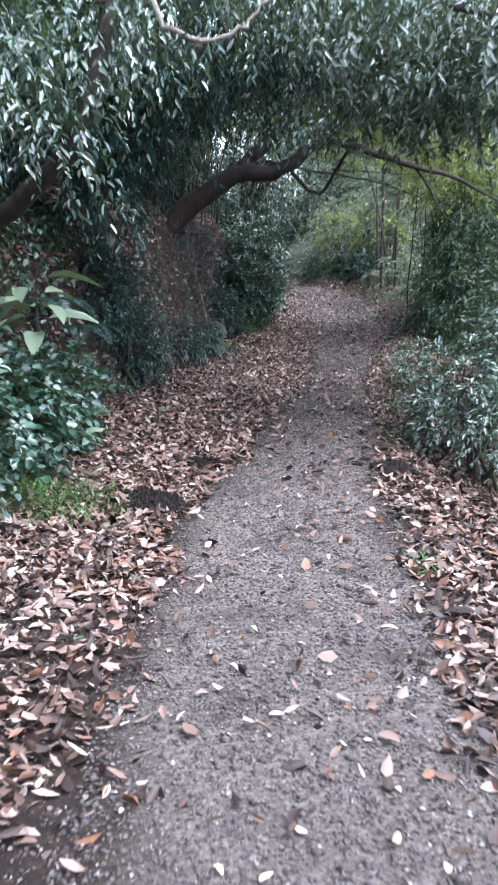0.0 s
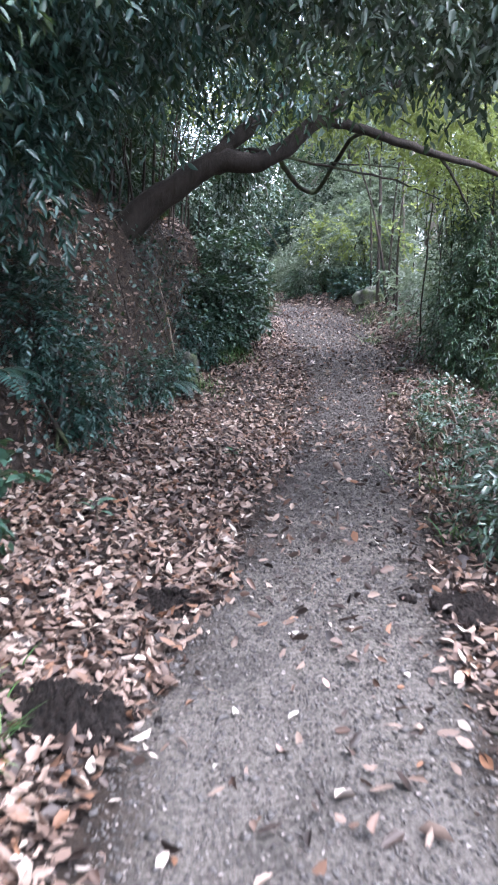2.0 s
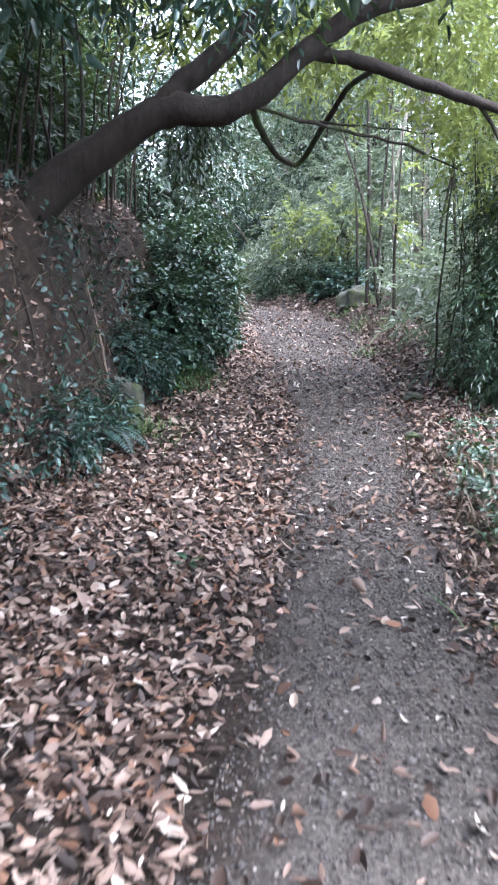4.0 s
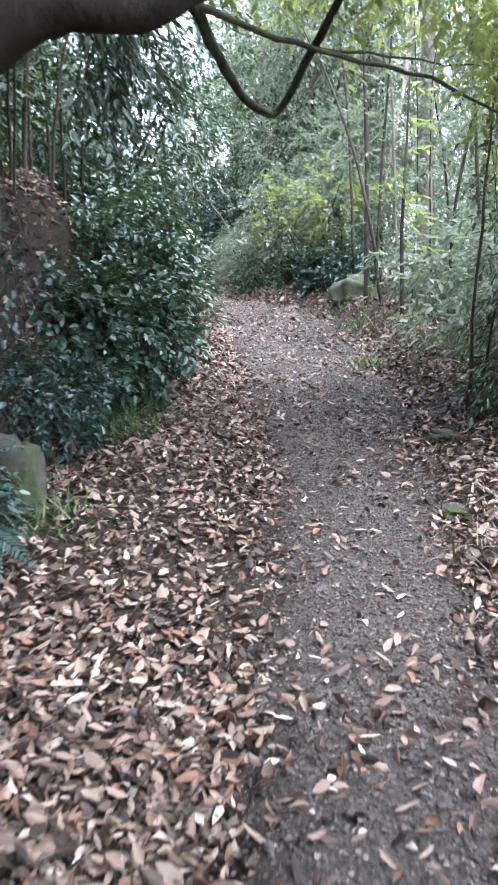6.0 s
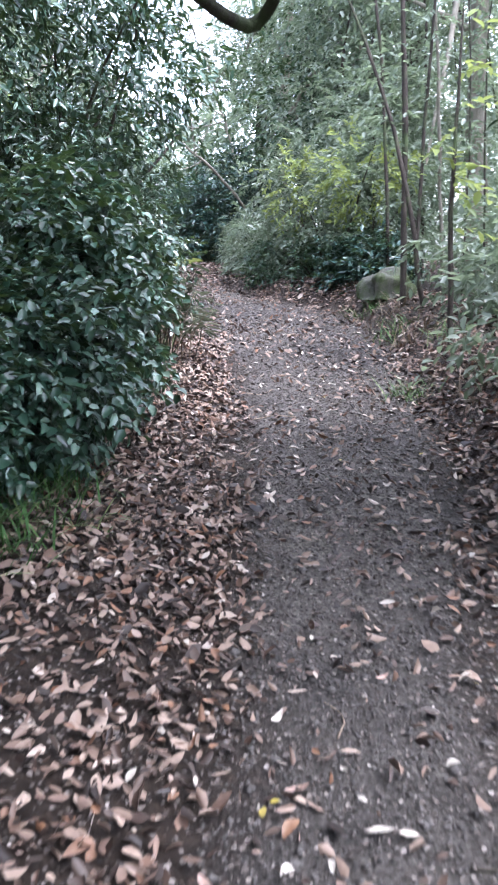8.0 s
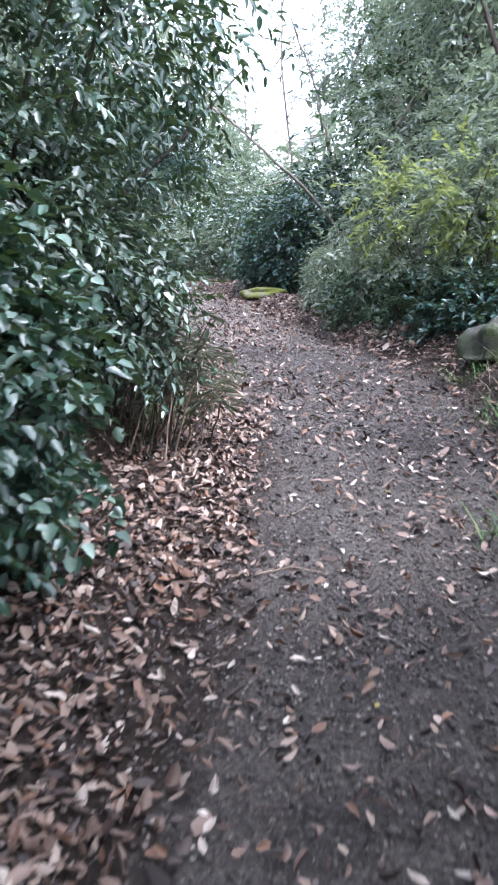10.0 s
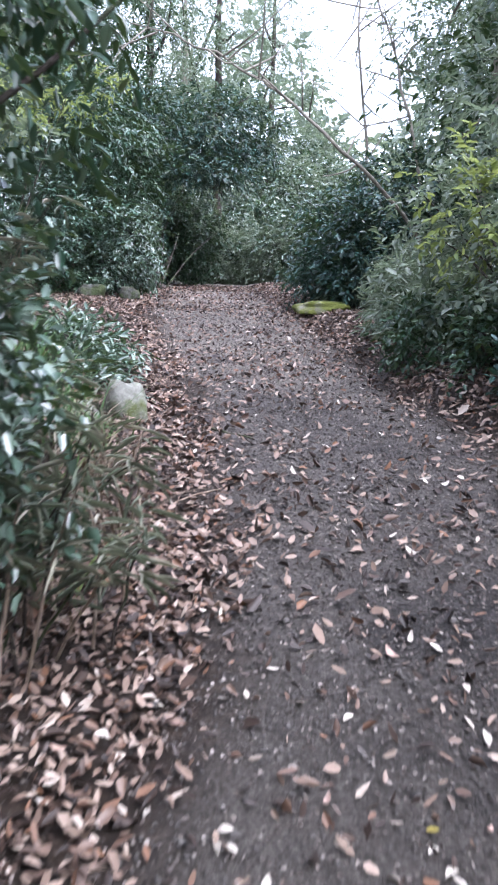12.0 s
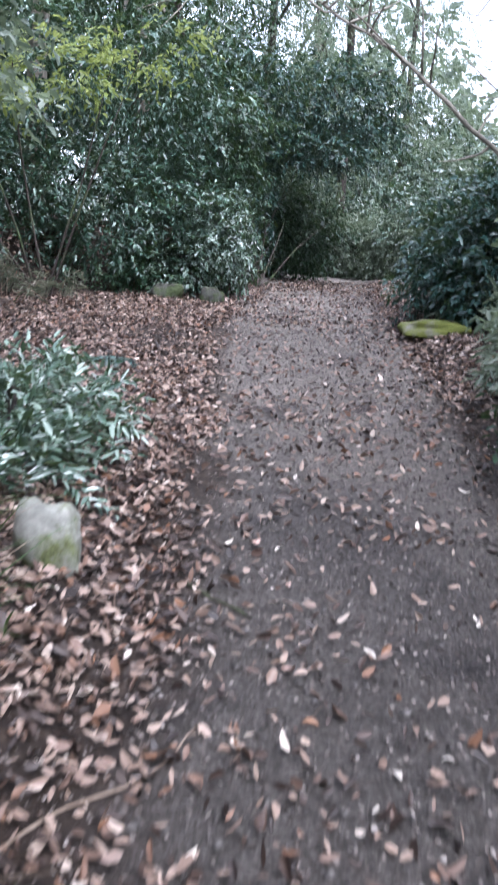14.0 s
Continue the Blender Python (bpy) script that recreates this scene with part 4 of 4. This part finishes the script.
shrub("bush", "yellow-green young bush at the bend", [(2.0, 21.9, 2.9, .45, .4, .4), (2.7, 20.9, 3.0, .5, .4, .5)], LIME_LEAF, 120, 8, .25, .085, .04, .2, 4, 50)
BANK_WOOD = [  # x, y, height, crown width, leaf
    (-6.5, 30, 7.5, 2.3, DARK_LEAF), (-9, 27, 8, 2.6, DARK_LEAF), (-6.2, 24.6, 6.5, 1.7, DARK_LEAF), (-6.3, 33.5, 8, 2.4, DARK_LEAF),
    (-8, 38, 9, 2.8, HAZED_LEAF), (-3.4, 20, 6.0, 1.7, DARK_LEAF), (-4.6, 16.2, 5.0, 1.6, HAZED_LEAF), (-4.2, 13, 6.5, 2.0, DARK_LEAF),
    (-5.0, 9.5, 7, 2.3, DARK_LEAF), (-4.6, 5, 7, 2.3, DARK_LEAF), (-6.5, -3, 7, 2.4, DARK_LEAF), (-2.9, 22.5, 6.2, 1.5, HAZED_LEAF),
    (-11, 33, 10, 3, DARK_LEAF), (-4.8, 42.5, 10, 2.0, HAZED_LEAF), (-5.6, 38.5, 9, 2.0, HAZED_LEAF), (-8.5, 30.5, 6, 2.6, DARK_LEAF),
    (-6.5, 36.5, 7, 2.4, DARK_LEAF), (-9.5, 35, 7, 2.6, DARK_LEAF), (-9.5, 18, 9, 2.8, DARK_LEAF), (-12, 44, 10, 3.2, HAZED_LEAF)]
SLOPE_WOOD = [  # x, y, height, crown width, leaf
    (4.2, 25.8, 7.5, 1.7, HAZED_LEAF), (4.6, 23, 7.5, 2.0, HAZED_LEAF), (3.3, 29, 7, 1.9, HAZED_LEAF), (6.6, 19.5, 5.5, 2.0, HAZED_LEAF),
    (6.4, 16, 5.2, 1.8, HAZED_LEAF), (6.6, 12.5, 6.5, 2.0, HAZED_LEAF), (8.2, 9, 6.5, 2.0, HAZED_LEAF), (9.5, 4, 6.5, 2.2, DARK_LEAF),
    # Trees from y -7 back are unseen, added to cut light from behind.
    (9, -3, 6.5, 2.3, DARK_LEAF), (.5, -14, 7.0, 2.6, DARK_LEAF), (5.2, -7, 7.5, 2.2, DARK_LEAF), (-3.6, -10, 8, 2.6, DARK_LEAF), (4.6, -12, 8, 2.6, HAZED_LEAF), (-1.5, -18, 9, 3.0, DARK_LEAF), (7, 28, 9, 2.6, HAZED_LEAF), (8.5, 22, 9, 2.6, HAZED_LEAF),
    (9, 15, 8.5, 2.6, HAZED_LEAF), (8.5, 33, 9, 2.8, HAZED_LEAF), (4.0, 35, 8, 2.2, HAZED_LEAF), (3.5, 27.4, 6.5, 1.7, DARK_LEAF),
    (3.2, 33, 8, 1.9, DARK_LEAF), (6, 42, 9.5, 2.8, HAZED_LEAF),
    (2.6, 31, 7.5, 1.3, HAZED_LEAF), (2.3, 37, 9, 1.6, HAZED_LEAF), (-4.3, 47.5, 11, 2.0, HAZED_LEAF), (-7.5, 48, 11, 2.4, HAZED_LEAF), (3.4, 25.2, 6, 1.3, HAZED_LEAF)]
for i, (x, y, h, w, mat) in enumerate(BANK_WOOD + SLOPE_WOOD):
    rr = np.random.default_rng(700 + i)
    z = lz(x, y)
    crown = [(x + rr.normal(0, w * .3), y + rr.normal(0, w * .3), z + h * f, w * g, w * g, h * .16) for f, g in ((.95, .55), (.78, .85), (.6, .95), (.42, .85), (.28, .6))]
    tree("woodland_tree", "dark evergreen woodland tree" if mat is DARK_LEAF else "woodland tree with haze-paled leaves and a slim trunk", x, y, h, crown, mat, int(520 + w * 260), (rr.normal(0, .4), rr.normal(0, .4)), .07 + .03 * w, 8, .42, .115, .048, 5, i, DARK_BARK if i % 3 else PALE_BARK, .3, "woodland trees", .35)


def bare_tree(x, y, pts, r, twigs, seed):
    z = lz(x, y)
    root = thing("bare_tree", x, y, z, "leafless slanting tree with fine pale twigs", "tree", "bare trees")
    o = np.array([x, y, z])
    part("trunk", tube_mesh("trunk", np.array(pts) - o, np.linspace(r, r * .3, len(pts)), PALE_BARK, 7, .02, seed), root)
    rng = np.random.default_rng(seed)
    P = np.array(pts)
    for i in range(twigs):
        s = rng.uniform(.35, 1) * (len(P) - 1)
        st = np.array([np.interp(s, np.arange(len(P)), P[:, j]) for j in range(3)])
        d = rng.normal(0, .6, 3) + UP * .4
        part("branch", tube_mesh("branch", np.array([st, st + d * .5 + rng.normal(0, .06, 3), st + d]) - o, [.014, .009, .003], PALE_BARK, 4, .01, seed + i), root)


bare_tree(2.0, 27.6, [(2.0, 27.6, 1.8), (1.3, 26.7, 3.2), (.53, 26, 3.9), (-.19, 26, 4.52), (-.96, 26, 4.97), (-2.0, 25.8, 5.3)], .03, 18, 5)
bare_tree(.7, 30.5, [(.7, 30.5, 1.9), (.55, 30.5, 4), (.35, 30.4, 6.2), (.3, 30.5, 7.4)], .035, 18, 6)
bare_tree(1.9, 30, [(1.9, 30, 1.9), (1.3, 30, 4.5), (.9, 30, 6), (.5, 30, 7)], .035, 18, 7)


def far_woods():
    rng = np.random.default_rng(77)
    a = rng.uniform(0, 6.283, 17000)
    d = rng.uniform(46, 62, 17000)
    x, y = d * np.cos(a), 15 + d * np.sin(a)
    gap = np.exp(-((a - 1.62) / .07) ** 2)
    top = (13 + 2.5 * np.sin(a * 9) + 1.5 * np.sin(a * 23)) * (1 - .5 * gap)
    P = np.stack([x, y, land(x, y) + rng.uniform(0, 1, 17000) ** .8 * top], -1)
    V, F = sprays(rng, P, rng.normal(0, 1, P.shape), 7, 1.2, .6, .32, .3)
    # Haze over the far woods is only the greyish leaf colour.
    tagged(new("far_woods", quads_mesh("far_woods", V, F, HAZED_LEAF)), "far woodland closing the hillside, haze put into its leaf colour", "woods", kind="stuff")


far_woods()

# ---- stones ----


def rock(name, label, x, y, rx, ry, rz, mat, seed, turn=0, sink=0.1, cat="stone"):
    ob = new(name, lump_mesh(name, rx, ry, rz, mat, seed))
    ob.matrix_basis = pose(x, y, lz(x, y) + rz * .3 - sink * rz, 0, 0, turn)
    return tagged(ob, label, cat, "stones")


rock("boulder", "grey lichened boulder in the grass by the bend", 2.74, 19.75, .27, .24, .22, DIM_STONE, 1, 10)
rock("mossy_stone", "flat stone thickly covered with yellow-green moss", .31, 26.9, .37, .26, .13, MOSS_STONE, 2, 5)
rock("rock", "pale rounded rock on the leaf-strewn verge", -.12, 20.2, .12, .11, .19, GREY_STONE, 3, 20)
rock("rock", "small pale rock at the bank's foot", -.2, 19.75, .09, .09, .12, GREY_STONE, 9, 50)
rock("rock", "weathered rock at the wood's edge", -3.55, 28.6, .2, .16, .17, DIM_STONE, 4, 30)
rock("rock", "weathered rock at the wood's edge", -3.05, 29.0, .18, .15, .18, DIM_STONE, 5, 80)
rock("rock", "grey stone edging the path", 2.12, 13.5, .08, .13, .05, DIM_STONE, 6, 15)
rock("rock", "grey stone edging the path", 1.78, 12.2, .07, .1, .04, DIM_STONE, 7, -10)
rock("rock", "mossy stone low on the bank", -.46, 12.15, .14, .14, .27, DIM_STONE, 8, 0)


CLODS = [lump_mesh("clod", .026, .02, .018, BARE_SOIL, 20 + i, .35, 2) for i in range(3)]


def soil_mound(label, x, y, r, h, seed):
    """Freshly dug crumbly soil with a hollow on top."""
    bm = bmesh.new()
    n = 64
    grid = [[bm.verts.new((0, 0, 0)) for _ in range(n)] for _ in range(n)]
    for i in range(n):
        for j in range(n):
            u, v = (i / (n - 1) - .5) * 2.2, (j / (n - 1) - .5) * 2.2
            d = math.hypot(u, v)
            hz = h * max(0, 1 - d * d) ** 1.1 - h * .9 * math.exp(-((u - .15) ** 2 + (v - .2) ** 2) / .07)
            hz += h * .7 * noise.noise(Vector((u * 4, v * 4, seed))) * max(0, 1.1 - d) + (h * .55 * abs(noise.noise(Vector((u * 8, v * 9, seed)))) + h * .4 * noise.noise(Vector((u * 17, v * 19, seed)))) * max(0, 1.15 - d)
            grid[i][j].co = (u * r, v * r, lz(x + u * r, y + v * r) - lz(x, y) + hz - .012 - .05 * max(0, d - 1))
    for i in range(n - 1):
        for j in range(n - 1):
            bm.faces.new((grid[i][j], grid[i + 1][j], grid[i + 1][j + 1], grid[i][j + 1]))
    me = bpy.data.meshes.new("soil_mound")
    bm.to_mesh(me)
    bm.free()
    me.materials.append(BARE_SOIL)
    ob = new("soil_mound", me)
    ob.matrix_basis = pose(x, y, lz(x, y))
    rng = np.random.default_rng(seed)
    for i in range(16):
        a, d = rng.uniform(0, 6.28), r * rng.uniform(.35, 1.25)
        u, v = d * math.cos(a), d * math.sin(a)
        clod = part("clod", CLODS[i % 3], ob)
        clod.matrix_basis = pose(u, v, lz(x + u, y + v) - lz(x, y) + h * max(0, 1 - (d / r) ** 2) * .8 + .004, 0, 0, rng.uniform(0, 360)) @ Matrix.Scale(rng.uniform(.5, 1.4), 4)
    tagged(ob, label, "soil", "dug soil")


soil_mound("dark crumbly dug soil with a hollow", -.6, 5.65, .25, .11, 3)
soil_mound("small patch of dark dug soil among leaves", -.33, 6.7, .2, .06, 8)
soil_mound("dark bare soil under the path's edge", 1.15, 6.6, .3, .05, 5)


# ---- twigs and roots ----
def twig(label, pts, r, mat=TWIG, name="twig", seed=0):
    x, y = pts[0]
    z = lz(x, y)
    P = [(a - x, b - y, lz(a, b) - z + r * .8) for a, b in pts]
    ob = new(name, tube_mesh(name, P, np.linspace(r, r * .4, len(P)), mat, 6, r * .4, seed))
    ob.matrix_basis = pose(x, y, z)
    tagged(ob, label, "twig", "fallen twigs")


twig("bare dead branch lying down the bank", [(-.95, 12.5), (-.8, 12.42), (-.62, 12.2), (-.5, 12.0)], .014)
twig("thin pale root across the path", [(.75, 16.0), (.9, 16.06), (1.05, 15.95), (1.25, 16.05), (1.4, 16.0)], .007)
twig("curled pale root among the leaves", [(.55, 16.2), (.7, 16.28), (.85, 16.5), (.9, 16.75), (1.0, 16.8)], .006)
twig("thin root on the trodden soil", [(1.1, 16.75), (1.2, 16.7), (1.3, 16.85)], .005)
twig("long bent dry twig beside the path", [(.42, 18.5), (.5, 18.75), (.55, 19.1), (.7, 19.35), (.74, 19.6)], .006)
twig("dry twig on the dead leaves", [(.15, 15.6), (.25, 15.9), (.2, 16.3)], .006)
twig("short dark stick on the path", [(.32, 20.4), (.5, 20.32), (.66, 20.25)], .011, DARK_BARK)
twig("short dark stick on the path's edge", [(.88, 5.55), (1.0, 5.5), (1.06, 5.46)], .016, DARK_BARK)
for i in range(12):
    rr = np.random.default_rng(1700 + i)
    y = 8.8 + i * .4
    x = float(np.interp(y, *FOOT))
    twig("bare root hanging down the bank", [(x - .62, y + rr.normal(0, .1)), (x - .42, y + rr.normal(0, .12)), (x - .22, y + rr.normal(0, .12)), (x - .05, y + rr.normal(0, .15))], rr.uniform(.005, .012), DARK_BARK, "root", 1700 + i)
for i in range(26):
    rr = np.random.default_rng(1200 + i)
    y = rr.uniform(2.5, 22)
    lo, hi = float(np.interp(y, *LEFT)) - .9, float(np.interp(y, *RIGHT)) + .3
    x, a, L = rr.uniform(lo, hi), rr.uniform(0, 6.28), rr.uniform(.08, .22)
    twig("short dry twig among fallen leaves", [(x, y), (x + L * .5 * math.cos(a), y + L * .5 * math.sin(a)), (x + L * math.cos(a + .4), y + L * math.sin(a + .4))], rr.uniform(.002, .005), TWIG if i % 2 else DARK_BARK, seed=i)


# ---- leaf litter and grit ----
def litter():
    rng = np.random.default_rng(5)
    n = 1100000
    y = 1.2 + 36 * rng.uniform(0, 1, n) ** 1.35
    y = np.where(y < 2.2, y - np.random.default_rng(55).exponential(1.1, n), y)  # thins out behind the start
    foot, left, right = np.interp(y, *FOOT), np.interp(y, *LEFT), np.interp(y, *RIGHT)
    lo, hi = np.maximum(foot - np.interp(y, [20, 23], [1.0, 2.6]), -8.5), right + 1.6
    x = rng.uniform(0, 1, n) * 12.5 - 8.5
    wob = .14 * ripple(x, y, 3.0)
    apron = smooth((left - x + .12 + wob) / .3)
    on_bank = smooth((foot - x) / .3)
    past = smooth((x - right + .15 + wob) / .3)
    on_path = np.interp(y, [0, 6, 8, 11, 14, 22, 30], [.022, .022, .045, .11, .10, .12, .13])
    patch = np.clip(.72 + .45 * ripple(x, y, 2.0), .2, 1)
    keep = on_path * np.clip(.8 + .5 * ripple(y, x, 3.0), .15, 1.3) * (1 - apron) * (1 - past) + apron * patch * (1 - .5 * on_bank) + past * np.interp(y, [6, 8], [.4, .62]) * patch
    ok = (rng.uniform(0, 1, n) < keep) & (x > lo) & (x < hi + .5 * ripple(x, y, 1.5))
    for hx, hy, hr in ((-.6, 5.6, .15), (-.33, 6.7, .14), (1.15, 6.6, .22)):
        ok &= np.hypot(x - hx, y - hy) > hr * rng.uniform(.6, 1.1, n)
    # a thinner carpet over the rest of the woodland floor
    ex, ey = rng.uniform(-12, 13, 75000), rng.uniform(-7, 40, 75000)
    el, er = np.interp(ey, *LEFT), np.interp(ey, *RIGHT)
    rest = ((ey < 1.2) | (ex < np.interp(ey, *FOOT) - .6) | (ex > er + .8)) & ~((ex > el) & (ex < er) & (rng.uniform(0, 1, 75000) < .8))
    x, y = np.concatenate([x[ok], ex[rest]]), np.concatenate([y[ok], ey[rest]])
    m = len(x)
    nr = unit(land_normal(x, y) + rng.normal(0, .5, (m, 3)))
    a = rng.uniform(0, 6.283, m)
    way = np.stack([np.cos(a), np.sin(a), rng.normal(0, .22, m)], -1)
    way -= nr * (way * nr).sum(1, keepdims=True)
    L = rng.uniform(.035, .08, m) * np.interp(y, [5, 13], [1.1, .82]) * np.where(rng.uniform(0, 1, m) < .06, 1.45, 1)
    P = np.stack([x, y, land(x, y) + rng.uniform(.004, .04, m)], -1) - unit(way) * L[:, None] / 2
    V, F = leaf_arrays(P, way, nr, L, L * rng.uniform(.28, .62, m), rng.uniform(-.3, .42, m)[:, None], rng.uniform(-.45, .45, m)[:, None])
    tagged(new("fallen_leaves", quads_mesh("fallen_leaves", V, F, LITTER)), "dry pinkish-brown fallen leaves strewn over the ground", "leaf litter", kind="stuff")


litter()


def crumbs():
    """Bits of broken leaf, bark and soil trodden over the path."""
    rng = np.random.default_rng(6)
    n = 170000
    y = 1.2 + 28 * rng.uniform(0, 1, n) ** 1.4
    y = y[rng.uniform(0, 1, n) < np.interp(y, [7, 10], [.42, .8])]
    n = len(y)
    left, right = np.interp(y, *LEFT), np.interp(y, *RIGHT)
    x = left - .8 + (right - left + 1.2) * rng.uniform(0, 1, n)
    nr = unit(land_normal(x, y) + rng.normal(0, .5, (n, 3)))
    a = rng.uniform(0, 6.283, n)
    way = np.stack([np.cos(a), np.sin(a), rng.normal(0, .3, n)], -1)
    L = rng.uniform(.005, .02, n)
    P = np.stack([x, y, land(x, y) + rng.uniform(.001, .008, n)], -1)
    V, F = leaf_arrays(P, way, nr, L, L * rng.uniform(.4, 1.1, n), .2, .2)
    tagged(new("leaf_crumbs", quads_mesh("leaf_crumbs", V, F, CRUMB)), "dark crumbs of leaf and soil on the path", "leaf litter", kind="stuff")


crumbs()


def grit():
    rng = np.random.default_rng(9)
    n = 40000
    y = 1.2 + 20 * rng.uniform(0, 1, n) ** 1.6
    left, right = np.interp(y, *LEFT), np.interp(y, *RIGHT)
    x = left + (right - left) * rng.uniform(-.05, 1.05, n)
    r = rng.uniform(.003, .011, n) * np.where(rng.uniform(0, 1, n) < .04, 2.0, 1)
    o = np.array([[1, 0, .1], [0, 1, 0], [-1, .1, 0], [0, -1, .1], [.1, 0, .8], [0, .1, -.8]])
    V = np.stack([x, y, land(x, y) + r * .25], -1)[:, None] + (o[None] * rng.uniform(.6, 1.3, (n, 6, 1))) * r[:, None, None]
    t = np.array([[0, 1, 4], [1, 2, 4], [2, 3, 4], [3, 0, 4], [1, 0, 5], [2, 1, 5], [3, 2, 5], [0, 3, 5]])
    F = (np.arange(n)[:, None, None] * 6 + t[None]).reshape(-1, 3)
    tagged(new("path_grit", quads_mesh("path_grit", V.reshape(-1, 3), F, GRAVEL)), "small grey stones trodden into the path", "gravel", kind="stuff")


grit()


def single_leaves():
    """The larger leaves that lie apart on the path, each a piece of the ground."""
    rng = np.random.default_rng(13)
    kinds = []
    for i, mat in enumerate((PALE_DEAD, PALE_DEAD, PINK_DEAD, RUST_DEAD, YELLOW_DEAD, PALE_DEAD)):
        L = (.085, .065, .1, .09, .05, .1)[i]
        s = np.linspace(0, 1, 7)
        wd = L * (.42, .5, .4, .45, .5, .36)[i] * np.sin(np.pi * np.clip(s * .96 + .02, 0, 1)) ** .8
        bend = (.1, -.15, .25, -.1, .05, .3)[i] * L
        mid = np.stack([(s - .5) * L, .06 * L * np.sin(s * 4), bend * ((2 * s - 1) ** 2) + .004], -1)
        cup = (.25, .15, .3, .2, .1, .25)[i]
        V = np.concatenate([mid + np.stack([0 * s, -wd / 2, wd * cup], -1), mid, mid + np.stack([0 * s, wd / 2, wd * cup], -1)])
        F = [[j, j + 1, j + 8, j + 7] for j in range(6)] + [[j + 7, j + 8, j + 15, j + 14] for j in range(6)]
        kinds.append(quads_mesh("fallen_leaf", V, F, mat, True))
    for i in range(340):
        y = 1.6 + 20.5 * rng.uniform() ** 1.1
        left, right = float(np.interp(y, *LEFT)), float(np.interp(y, *RIGHT))
        if y < 8 and rng.uniform() < .5:
            continue
        x = left + (right - left) * rng.uniform(-.35, 1.15)
        nr = land_normal(np.array([x]), np.array([y]))[0]
        q = Vector((0, 0, 1)).rotation_difference(Vector(nr))
        m = Matrix.Translation((x, y, lz(x, y) + .012)) @ q.to_matrix().to_4x4() @ pose(0, 0, 0, rng.normal(0, 12), rng.normal(0, 12), rng.uniform(0, 360)) @ Matrix.Scale(rng.uniform(.4, .8), 4)
        ob = part("fallen_leaf", kinds[int(rng.choice(6, p=[.32, .3, .14, .06, .04, .14]))], ground)
        ob.matrix_basis = m


single_leaves()
